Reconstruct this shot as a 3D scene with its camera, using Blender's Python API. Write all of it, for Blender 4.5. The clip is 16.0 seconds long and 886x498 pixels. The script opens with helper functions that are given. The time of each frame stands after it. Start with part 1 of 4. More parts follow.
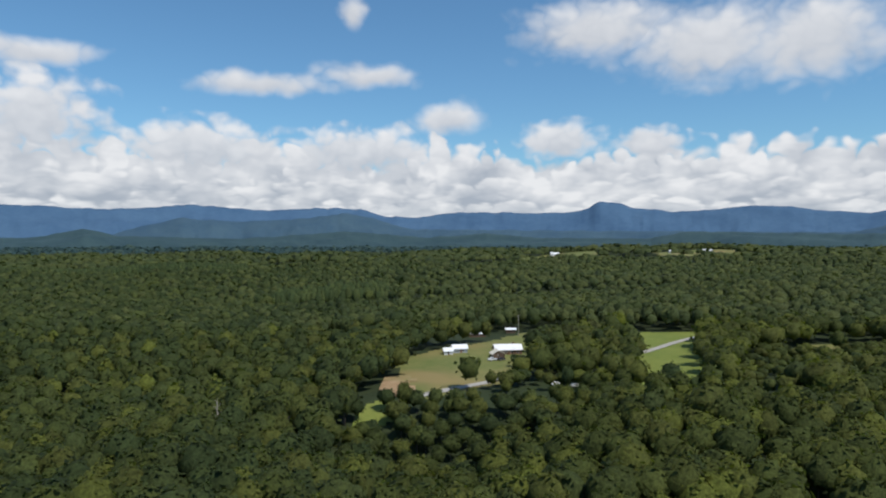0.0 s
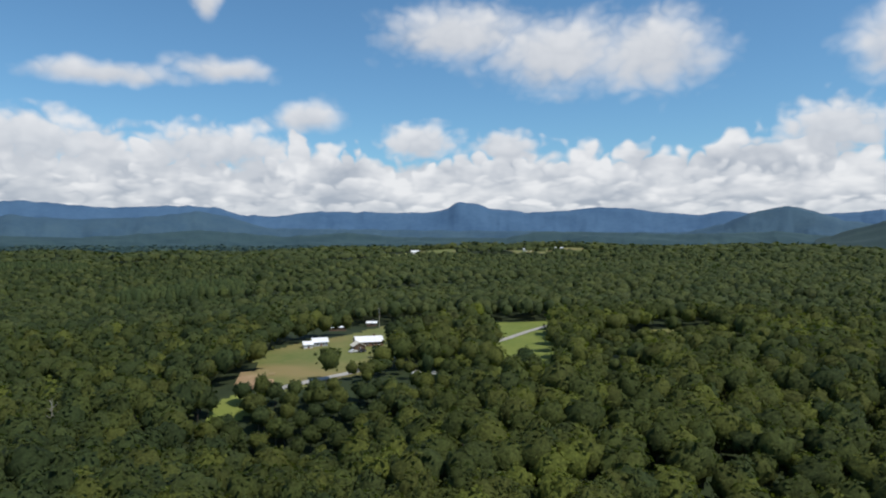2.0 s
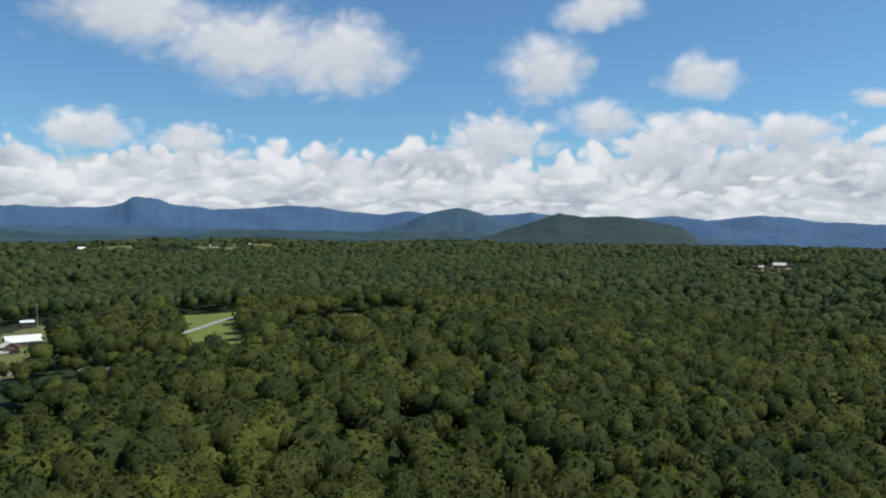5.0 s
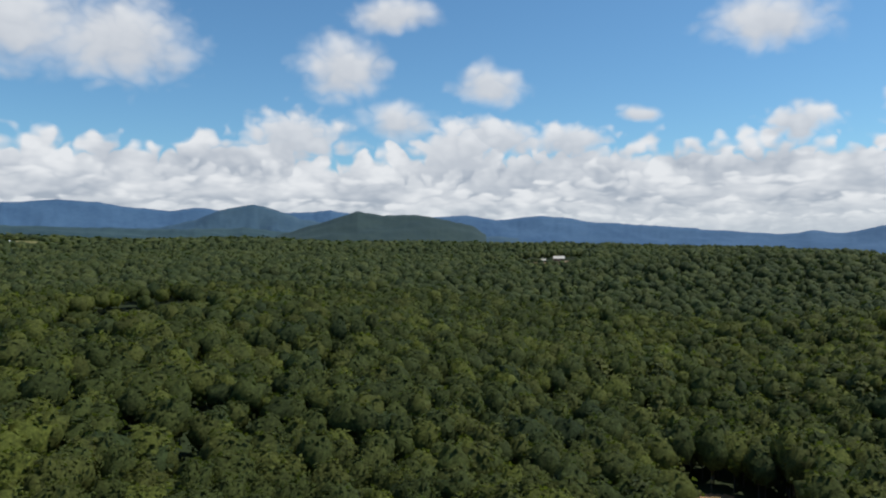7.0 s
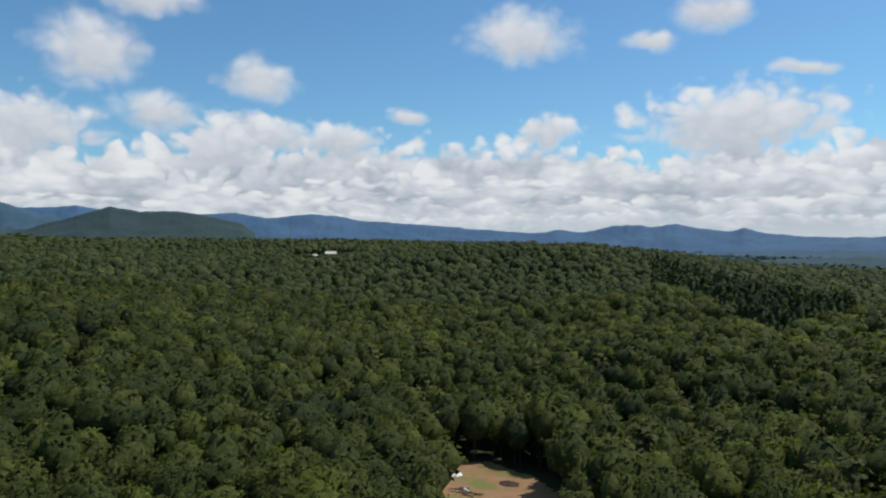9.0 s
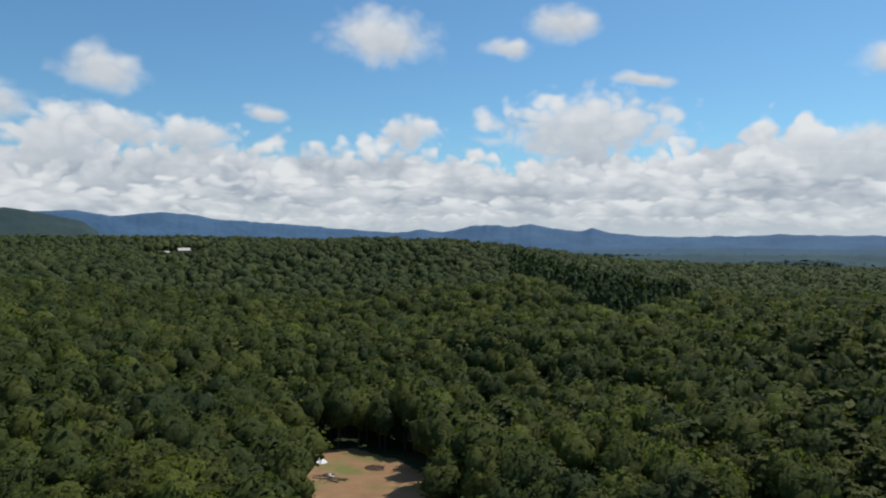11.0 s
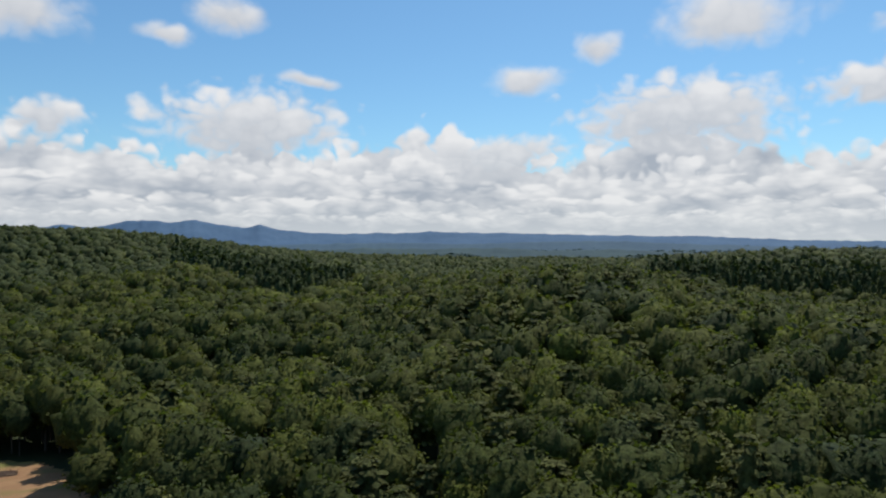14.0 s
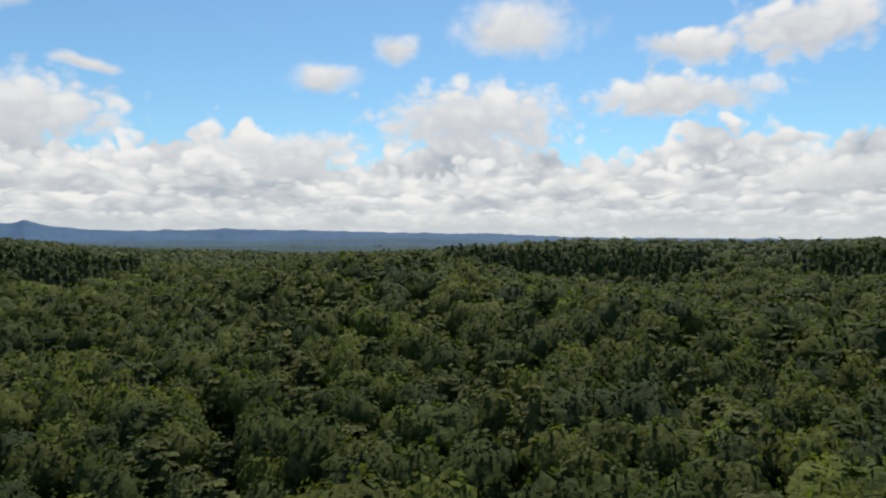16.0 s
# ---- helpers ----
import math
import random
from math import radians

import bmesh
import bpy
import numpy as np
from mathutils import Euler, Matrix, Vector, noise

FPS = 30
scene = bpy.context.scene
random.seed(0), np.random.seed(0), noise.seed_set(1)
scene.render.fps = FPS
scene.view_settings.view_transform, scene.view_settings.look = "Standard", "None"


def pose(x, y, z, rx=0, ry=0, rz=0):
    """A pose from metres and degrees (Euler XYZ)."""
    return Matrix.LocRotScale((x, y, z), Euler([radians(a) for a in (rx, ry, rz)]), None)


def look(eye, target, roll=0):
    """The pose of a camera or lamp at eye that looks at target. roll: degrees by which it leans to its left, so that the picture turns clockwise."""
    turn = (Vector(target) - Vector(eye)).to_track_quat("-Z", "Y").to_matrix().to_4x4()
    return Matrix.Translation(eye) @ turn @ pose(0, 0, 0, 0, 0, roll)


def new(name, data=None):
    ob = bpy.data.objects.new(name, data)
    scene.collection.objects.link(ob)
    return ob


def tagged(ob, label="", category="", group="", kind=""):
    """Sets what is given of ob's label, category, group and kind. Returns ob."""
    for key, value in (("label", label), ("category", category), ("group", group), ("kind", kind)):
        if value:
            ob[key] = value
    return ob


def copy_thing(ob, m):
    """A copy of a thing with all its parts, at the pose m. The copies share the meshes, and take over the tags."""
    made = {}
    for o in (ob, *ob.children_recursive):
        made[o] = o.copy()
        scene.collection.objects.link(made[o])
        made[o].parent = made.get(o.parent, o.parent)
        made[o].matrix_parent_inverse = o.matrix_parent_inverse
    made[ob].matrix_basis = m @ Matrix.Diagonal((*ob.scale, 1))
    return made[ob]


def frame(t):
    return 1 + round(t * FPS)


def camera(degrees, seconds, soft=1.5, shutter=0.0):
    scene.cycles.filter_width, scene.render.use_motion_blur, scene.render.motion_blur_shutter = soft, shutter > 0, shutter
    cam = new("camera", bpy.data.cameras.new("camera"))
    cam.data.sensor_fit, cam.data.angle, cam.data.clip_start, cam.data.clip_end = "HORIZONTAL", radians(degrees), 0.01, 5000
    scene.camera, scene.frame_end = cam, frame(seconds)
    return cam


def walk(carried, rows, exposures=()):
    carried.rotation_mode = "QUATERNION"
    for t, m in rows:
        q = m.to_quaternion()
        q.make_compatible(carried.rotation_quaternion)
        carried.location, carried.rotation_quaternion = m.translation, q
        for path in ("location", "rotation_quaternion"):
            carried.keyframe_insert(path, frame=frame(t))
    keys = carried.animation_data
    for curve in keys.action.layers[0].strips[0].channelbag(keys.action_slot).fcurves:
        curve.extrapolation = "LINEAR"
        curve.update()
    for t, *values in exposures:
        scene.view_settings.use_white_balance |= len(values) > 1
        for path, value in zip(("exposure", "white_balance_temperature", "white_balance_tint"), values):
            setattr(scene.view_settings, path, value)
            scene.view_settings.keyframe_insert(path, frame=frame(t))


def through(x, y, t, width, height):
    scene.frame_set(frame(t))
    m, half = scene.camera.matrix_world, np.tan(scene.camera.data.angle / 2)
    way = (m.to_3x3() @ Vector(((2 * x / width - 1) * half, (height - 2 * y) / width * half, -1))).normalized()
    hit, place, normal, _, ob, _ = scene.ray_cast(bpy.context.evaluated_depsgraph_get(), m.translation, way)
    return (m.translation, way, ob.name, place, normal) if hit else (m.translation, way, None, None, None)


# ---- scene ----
# ---------- camera: hovers, sinks slowly and turns to the right ----------
cam = camera(63.9, 16.0, soft=2.1)
# seconds, x, y, z, yaw, pitch
PATH = [
    (0, 0.0, -0.0, 90.00, 0.32, -0.50),
    (0.5, 0.1, -0.0, 88.90, -2.07, -0.51),
    (1, 0.2, 0.0, 87.80, -3.12, -0.50),
    (1.5, 0.2, 0.1, 86.69, -5.02, -0.48),
    (2, 0.1, 0.3, 85.59, -10.86, -0.48),
    (2.5, -0.1, 0.4, 84.48, -16.98, -0.49),
    (3, -0.2, 0.6, 83.38, -21.11, -0.51),
    (3.5, -0.3, 0.7, 82.27, -24.43, -0.51),
    (4, -0.3, 0.9, 81.17, -27.89, -0.51),
    (4.2, -0.3, 0.9, 80.73, -29.34, -0.53),
    (6.3, 0.4, 2.3, 76.04, -46.16, -0.57),
    (6.5, 0.4, 2.4, 75.59, -47.78, -0.60),
    (7, 0.4, 2.4, 74.46, -51.66, -0.63),
    (7.5, 0.3, 2.5, 73.33, -55.11, -0.65),
    (8, 0.3, 2.4, 72.19, -59.83, -0.67),
    (8.5, 0.3, 2.4, 71.05, -65.32, -0.70),
    (8.7, 0.3, 2.3, 70.60, -67.54, -0.70),
    (10.8, 0.5, 3.2, 65.75, -78.14, -0.67),
    (11, 0.5, 3.2, 65.28, -81.01, -0.68),
    (11.5, 0.4, 3.4, 64.09, -90.85, -0.70),
    (12, 0.4, 3.6, 62.90, -93.33, -0.73),
    (12.5, 0.4, 3.6, 61.71, -94.74, -0.76),
    (13, 0.4, 3.6, 60.52, -98.84, -0.79),
    (13.5, 0.4, 3.6, 59.33, -103.38, -0.83),
    (14, 0.5, 3.6, 58.14, -107.37, -0.86),
    (14.5, 0.5, 3.6, 56.94, -111.52, -0.89),
    (15, 0.5, 3.5, 55.74, -115.18, -0.92),
    (15.5, 0.5, 3.4, 54.54, -119.69, -0.99),
    (16, 0.6, 3.5, 53.34, -123.37, -1.02),
]
walk(cam, [(t, pose(x, y, z, 90 + p, 0, w)) for t, x, y, z, w, p in PATH],
     exposures=[(0, 0.02, 6500, 10), (8, -0.04, 6400, 9), (11.5, -0.10, 6420, 8), (14, 0.0, 6600, 10), (16, 0.09, 6850, 10)])

# ---------- light ----------
SUN_BEARING, SUN_HEIGHT = 132.0, 58.0      # degrees clockwise from +y, degrees above the horizon
sun = new("sun", bpy.data.lights.new("sun", "SUN"))
sun.data.energy, sun.data.angle, sun.data.color = 3.6, radians(0.6), (1.0, 0.95, 0.87)
_b, _h = radians(SUN_BEARING), radians(SUN_HEIGHT)
SUN_WAY = Vector((math.sin(_b) * math.cos(_h), math.cos(_b) * math.cos(_h), math.sin(_h)))
sun.matrix_world = look(SUN_WAY * 100, (0, 0, 0))

world = bpy.data.worlds.new("sky")
scene.world = world
world.use_nodes = True
wt = world.node_tree
wt.nodes.clear()


class Net:
    """Short hand for node trees."""

    def __init__(self, tree):
        self.tree = tree

    def node(self, kind, **settings):
        n = self.tree.nodes.new(kind)
        for k, v in settings.items():
            setattr(n, k, v)
        return n

    def put(self, n, slot, value):
        if isinstance(value, bpy.types.NodeSocket):
            self.tree.links.new(value, n.inputs[slot])
        else:
            n.inputs[slot].default_value = value

    def math(self, op, a, b=0.0, c=0.0, clamp=False):
        n = self.node("ShaderNodeMath", operation=op, use_clamp=clamp)
        self.put(n, 0, a), self.put(n, 1, b), self.put(n, 2, c)
        return n.outputs[0]

    def vec(self, op, a, b=(0, 0, 0), scale=None):
        n = self.node("ShaderNodeVectorMath", operation=op)
        self.put(n, 0, a)
        if op not in ("LENGTH", "SCALE", "NORMALIZE"):
            self.put(n, 1, b)
        if scale is not None:
            self.put(n, "Scale", scale)
        return n.outputs["Value"] if op in ("LENGTH", "DOT_PRODUCT") else n.outputs["Vector"]

    def noise(self, vector, scale, detail=4.0, rough=0.5, color=False, dims="3D"):
        n = self.node("ShaderNodeTexNoise", noise_dimensions=dims)
        self.put(n, "Vector", vector), self.put(n, "Scale", scale)
        self.put(n, "Detail", detail), self.put(n, "Roughness", rough)
        return n.outputs["Color" if color else "Fac"]

    def span(self, v, a, b, c=0.0, d=1.0, smooth=False):
        n = self.node("ShaderNodeMapRange", interpolation_type="SMOOTHSTEP" if smooth else "LINEAR")
        for slot, value in enumerate((v, a, b, c, d)):
            self.put(n, slot, value)
        return n.outputs[0]

    def mix(self, f, a, b, how="MIX"):
        n = self.node("ShaderNodeMix", data_type="RGBA", blend_type=how)
        self.put(n, 0, f), self.put(n, 6, a), self.put(n, 7, b)
        return n.outputs[2]


# clouds: bearing, height, half width, half height (degrees)
HIGH_CLOUDS = [
    (12.0, 16.4, 6.1, 2.4), (20.0, 14.8, 6.4, 3.0), (27.2, 14.6, 5.4, 3.0), (-30.2, 13.2, 4.3, 0.9), (-14.7, 12.2, 5.1, 0.9), 
    (-6.4, 13.1, 4.1, 0.9), (-7.5, 17.9, 1.4, 1.3), (-0.1, 9.9, 2.7, 1.3), (43.7, 13.5, 3.5, 2.4), 
    (47.9, 9.5, 2.9, 1.5), (55.3, 12.2, 2.7, 1.6), (47.4, 17.6, 3.4, 1.3), 
    (76.3, 15.9, 4.5, 2.0), (86.3, 14.9, 2.0, 0.8), (90.7, 16.6, 2.7, 1.3), (67.0, 9.9, 1.5, 0.7), (96.8, 12.3, 2.5, 0.5), 
    (114.5, 12.5, 2.7, 1.2), (119.7, 14.8, 1.8, 1.3), (129.3, 16.2, 5.4, 2.2), (141.1, 14.2, 2.8, 0.9),
]
LOW_CLOUDS = [
    (-30.2, 9.0, 4.1, 3.2), (-19.4, 7.3, 6.1, 1.9), (-6.9, 7.2, 5.8, 2.0), (9.4, 8.0, 3.1, 1.6), (16.3, 7.8, 2.5, 1.3), 
    (40.2, 8.3, 4.0, 2.2), (53.4, 7.5, 3.5, 2.2), (56.0, 8.2, 3.6, 1.6), (61.8, 7.9, 3.1, 1.3), (78.3, 8.6, 2.5, 1.4), 
    (92.1, 8.9, 7.0, 2.5), (110.6, 6.2, 4.5, 1.6), (126.0, 9.4, 7.9, 2.6), (111.3, 6.6, 5.9, 1.6), (141.4, 10.8, 7.2, 1.5), 
    (150.4, 14.7, 5.4, 2.0), (142.8, 14.2, 3.6, 1.3), (149.4, 7.1, 2.0, 0.5), (153.7, 4.6, 5.1, 1.4),
]

GREY, WHITE = (0.42, 0.47, 0.55, 1), (0.89, 0.90, 0.92, 1)
# rows of heaped cloud: top, sway of the top, its frequency, size of lumps, how far they swell, depth of the shade
ROWS = [(7.6, 7.0, 0.10, 0.30, 3.0, 5.0), (6.2, 5.0, 0.13, 0.42, 2.4, 3.6), (4.9, 3.6, 0.16, 0.5, 1.5, 2.8),
        (3.4, 2.4, 0.2, 0.6, 1.0, 2.1), (2.2, 1.6, 0.26, 0.85, 0.6, 1.5)]


def build_sky():
    w = Net(wt)
    sky = w.node("ShaderNodeTexSky", sky_type="NISHITA", sun_disc=False, sun_elevation=_h, sun_rotation=_b,
                 altitude=300.0, air_density=1.0, dust_density=0.6, ozone_density=2.0)
    way = w.node("ShaderNodeTexCoord").outputs["Generated"]
    s = w.node("ShaderNodeSeparateXYZ")
    w.put(s, 0, way)
    bearing = w.math("MULTIPLY", w.math("ARCTAN2", s.outputs[0], s.outputs[1]), 57.2958)
    height = w.math("MULTIPLY", w.math("ARCSINE", s.outputs[2]), 57.2958)
    c = w.node("ShaderNodeCombineXYZ")
    w.put(c, 0, bearing), w.put(c, 1, height)
    flat = c.outputs[0]
    # wander of the outlines
    fine = w.noise(flat, 0.6, 3.0, 0.5, dims="2D")
    broad = w.noise(w.vec("MULTIPLY", flat, (1.0, 2.0, 1.0)), 0.21, 3.0, 0.55, dims="2D")
    warp = w.vec("SUBTRACT", w.noise(flat, 0.20, 2.5, 0.5, True, "2D"), (0.5, 0.5, 0.5))
    p = w.vec("ADD", flat, w.vec("MULTIPLY", warp, (2.6, 1.5, 0.0)))
    soft = w.vec("ADD", flat, w.vec("MULTIPLY", w.vec("SUBTRACT", w.noise(flat, 0.5, 3.0, 0.5, True, "2D"), (0.5, 0.5, 0.5)), (0.7, 0.4, 0.0)))

    def field(clouds):
        """Distance to the nearest cloud in its own half widths, and how high up in it."""
        best = rise = None
        for b, e, a, h in clouds:
            here = p if best is None else w.vec("SCALE", p, scale=w.math("MULTIPLY_ADD", best, 1e-7, 1.0))
            v = w.vec("MULTIPLY", w.vec("SUBTRACT", here, (b, e, 0)), (1 / a, 1 / h, 0))
            q = w.vec("LENGTH", v)
            up = w.vec("DOT_PRODUCT", v, (0, 1, 0))
            if best is None:
                best, rise = q, up
            else:
                closer = w.math("LESS_THAN", q, best)
                pick = w.node("ShaderNodeMix", data_type="FLOAT")
                w.put(pick, 0, closer), w.put(pick, 2, rise), w.put(pick, 3, up)
                rise = pick.outputs[0]
                best = w.math("SMOOTH_MIN", best, q, 0.3)
        return best, rise

    def billow(vector, scale, detail=2.0):
        """Rounded heaps, about -0.35 to 0.45."""
        n = w.noise(vector, scale, detail, 0.5, dims="2D")
        return w.math("MULTIPLY_ADD", w.math("ABSOLUTE", w.math("SUBTRACT", n, 0.5)), 4.0, -0.35)

    haze = (0.70, 0.75, 0.80, 1)
    colour, cover = None, None
    # rows of heaped cloud, from the tall ones behind to the small ones at the horizon
    for k, (top, sway, wave, lumps, swell, depth) in enumerate(ROWS):
        shift = w.vec("ADD", soft, (k * 37.0, k * 11.0, k * 5.0))
        crest = w.noise(w.vec("MULTIPLY", shift, (1, 0.12, 1)), wave, 2.0, 0.55, dims="2D")
        lump = billow(w.vec("MULTIPLY", shift, (1.0, 1.05, 1.0) if k < 2 else (0.6, 1.6, 1.0)), lumps)
        line = w.math("MULTIPLY_ADD", w.math("SUBTRACT", crest, 0.5), sway, top)
        gap = w.math("SUBTRACT", w.math("MULTIPLY_ADD", lump, swell * 0.72, line), height)
        c = w.span(gap, 0.0, 0.30 + 0.10 * top, 0.0, 0.97, True)
        shade = w.math("ADD", w.span(gap, 0.2, depth, 0.95, 0.05), w.math("MULTIPLY", lump, 0.7))
        shade = w.math("ADD", shade, w.math("MULTIPLY_ADD", broad, 1.5, -0.85), clamp=True)
        tone = w.mix(shade, GREY, WHITE)
        colour = tone if colour is None else w.mix(c, colour, tone)
        cover = c if cover is None else w.math("MAXIMUM", cover, c)
    # single clouds
    puff = w.math("MULTIPLY_ADD", billow(w.vec("MULTIPLY", soft, (1.0, 1.4, 1.0)), 0.34, 2.0), 0.7, w.math("MULTIPLY_ADD", fine, 0.8, -0.45))
    for clouds, hard, rough in ((LOW_CLOUDS, 0.6, 0.75), (HIGH_CLOUDS, 0.85, 0.40)):
        near, rise = field(clouds)
        d = w.math("MULTIPLY_ADD", puff, rough, w.math("SUBTRACT", 1.16, near))
        c = w.span(d, -0.15, hard, 0.0, 0.95, True)
        shade = w.math("ADD", w.math("MULTIPLY_ADD", rise, 0.38, 0.60), w.math("MULTIPLY", puff, 0.5 * rough), clamp=True)
        shade = w.math("ADD", shade, w.math("MULTIPLY", w.span(d, 0.0, 0.5, 0.35, 0.0), 0.5), clamp=True)
        colour = w.mix(c, colour, w.mix(shade, GREY, WHITE))
        cover = w.math("MAXIMUM", cover, c)
    colour = w.mix(w.span(height, 0.3, 3.2, 0.65, 0.0), colour, haze)
    # more clouds overhead and behind
    dome = w.noise(w.vec("MULTIPLY", way, (1, 1, 1.6)), 3.2, 4.0, 0.55)
    cover_dome = w.math("MULTIPLY", w.span(dome, 0.52, 0.68, 0.0, 0.9, True), w.span(height, 26.0, 34.0))
    cover = w.math("MAXIMUM", cover, cover_dome)
    cover = w.math("MULTIPLY", cover, w.span(height, -1.0, 0.0))
    cloud = colour
    blue = w.mix(1.0, sky.outputs[0], (0.60, 0.88, 1.0, 1), "MULTIPLY")
    b1 = w.node("ShaderNodeBackground")
    w.put(b1, 0, blue), w.put(b1, 1, SKY_STRENGTH)
    b2 = w.node("ShaderNodeBackground")
    w.put(b2, 0, cloud), w.put(b2, 1, CLOUD_STRENGTH)
    m = w.node("ShaderNodeMixShader")
    w.put(m, 0, cover), w.put(m, 1, b1.outputs[0]), w.put(m, 2, b2.outputs[0])
    out = w.node("ShaderNodeOutputWorld")
    w.put(out, 0, m.outputs[0])


SKY_STRENGTH, CLOUD_STRENGTH = 0.12, 0.92
build_sky()


# ---------- materials ----------
def material(name, rough=0.8):
    m = bpy.data.materials.new(name)
    m.use_nodes = True
    n = Net(m.node_tree)
    shader = m.node_tree.nodes["Principled BSDF"]
    shader.inputs["Roughness"].default_value = rough
    shader.inputs["Specular IOR Level"].default_value = 0.25
    return m, n, shader


def place(n):
    return n.node("ShaderNodeNewGeometry").outputs["Position"]


def bumped(n, shader, height, strength, distance):
    b = n.node("ShaderNodeBump")
    n.put(b, "Strength", strength), n.put(b, "Distance", distance), n.put(b, "Height", height)
    n.put(shader, "Normal", b.outputs[0])


def foliage(name, colours, through=0.34):
    """Leaves: hue from tree to tree by its own tint, from clump to clump at random, with some light shining through."""
    m, n, shader = material(name, 0.75)
    shader.inputs["Specular IOR Level"].default_value = 0.12
    t = n.node("ShaderNodeAttribute", attribute_name="tint").outputs["Fac"]
    own = n.node("ShaderNodeObjectInfo").outputs["Random"]
    geo = n.node("ShaderNodeNewGeometry")
    tree = n.math("FRACT", n.math("ADD", t, own))
    wide = n.noise(geo.outputs["Position"], 0.009, 4.0, 0.6)
    v = n.math("ADD", n.math("MULTIPLY", tree, 0.95), n.math("MULTIPLY_ADD", wide, 1.0, -0.50))
    ramp = n.node("ShaderNodeValToRGB")
    n.put(ramp, 0, v)
    stops = ramp.color_ramp.elements
    for k, c in enumerate(colours):
        e = stops[k] if k < 2 else stops.new(1.0)
        e.color = (*c, 1)
    for k, e in enumerate(stops):
        e.position = (0.0, 0.38, 0.68, 1.0)[k]
    tuft = n.noise(geo.outputs["Position"], 1.1, 5.0, 0.66)
    leaf = n.math("ADD", n.math("MULTIPLY_ADD", geo.outputs["Random Per Island"], 0.30, 0.42), n.math("MULTIPLY", n.span(tuft, 0.36, 0.64), 0.76))
    bumped(n, shader, tuft, 0.6, 0.9)
    c = n.vec("SCALE", ramp.outputs[0], scale=leaf)
    n.put(shader, "Base Color", c)
    thin = n.node("ShaderNodeBsdfTranslucent")
    n.put(thin, 0, n.vec("MULTIPLY", c, (1.3, 1.5, 0.7)))
    mixed = n.node("ShaderNodeMixShader")
    n.put(mixed, 0, through), n.put(mixed, 1, shader.outputs[0]), n.put(mixed, 2, thin.outputs[0])
    n.put(m.node_tree.nodes["Material Output"], 0, mixed.outputs[0])
    return m


def mottled(name, colours, scale, rough=0.9, bump=0.0, bump_scale=4.0):
    """Ground and plain surfaces: colours mixed by noise at two scales."""
    m, n, shader = material(name, rough)
    p = place(n)
    a = n.noise(p, scale, 5.0, 0.6)
    b = n.noise(p, scale * 9, 4.0, 0.6)
    f = n.span(n.math("MULTIPLY_ADD", b, 0.45, n.math("MULTIPLY", a, 0.75)), 0.42, 0.78)
    c = n.mix(f, (*colours[0], 1), (*colours[1], 1))
    if len(colours) > 2:
        c = n.mix(n.span(n.noise(p, scale * 0.35, 3.0), 0.5, 0.68), c, (*colours[2], 1))
    n.put(shader, "Base Color", c)
    if bump:
        bumped(n, shader, n.noise(p, bump_scale, 5.0), bump, 0.1)
    return m


LEAVES = foliage("leaves", ((0.052, 0.068, 0.020), (0.068, 0.085, 0.022), (0.088, 0.098, 0.025), (0.118, 0.138, 0.027)))
NEEDLES = foliage("needles", ((0.036, 0.056, 0.020), (0.042, 0.062, 0.021), (0.050, 0.070, 0.023), (0.060, 0.080, 0.025)), 0.16)
OLIVE_NEEDLES = foliage("olive_needles", ((0.062, 0.074, 0.024), (0.078, 0.088, 0.027), (0.094, 0.102, 0.031), (0.112, 0.120, 0.035)), 0.15)
DARK_LEAVES = foliage("dark_leaves", ((0.034, 0.050, 0.017), (0.044, 0.062, 0.020), (0.056, 0.072, 0.022), (0.070, 0.088, 0.024)), 0.26)
# greens from 450 m on, dulled in the colour to imitate haze
DISTANT_HAZE_LEAVES = foliage("distant_haze_leaves", ((0.048, 0.066, 0.024), (0.059, 0.077, 0.026), (0.071, 0.086, 0.029), (0.092, 0.108, 0.033)), 0.22)
# bluish haze painted into the leaf colours of the farthest woods
FAR_HAZE_LEAVES = foliage("far_haze_leaves", ((0.024, 0.052, 0.056), (0.031, 0.062, 0.063), (0.041, 0.072, 0.066), (0.058, 0.090, 0.070)), 0.1)
BARK = mottled("bark", ((0.06, 0.048, 0.038), (0.15, 0.125, 0.10)), 1.5, bump=0.5)
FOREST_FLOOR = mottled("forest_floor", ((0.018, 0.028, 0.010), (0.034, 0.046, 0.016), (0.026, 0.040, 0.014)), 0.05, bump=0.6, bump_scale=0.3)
GRASS = mottled("grass", ((0.100, 0.128, 0.032), (0.17, 0.172, 0.055), (0.23, 0.18, 0.072)), 0.045)
GREEN_GRASS = mottled("green_grass", ((0.120, 0.160, 0.030), (0.18, 0.205, 0.045)), 0.06)
SOIL = mottled("red_soil", ((0.27, 0.17, 0.09), (0.38, 0.27, 0.155), (0.21, 0.185, 0.07)), 0.09)
ROAD = mottled("grey_road", ((0.29, 0.275, 0.25), (0.42, 0.40, 0.36)), 0.3)
CLEARING_SOIL = mottled("clearing_soil", ((0.25, 0.135, 0.07), (0.33, 0.20, 0.10), (0.17, 0.165, 0.05)), 0.22, bump=0.4)
# far and middle ranges: aerial haze painted in as blue
RANGE_FAR = mottled("far_range_haze_blue", ((0.042, 0.094, 0.172), (0.066, 0.130, 0.214)), 0.004)
RANGE_MID = mottled("mid_range_haze_blue", ((0.034, 0.074, 0.116), (0.054, 0.100, 0.134)), 0.006)
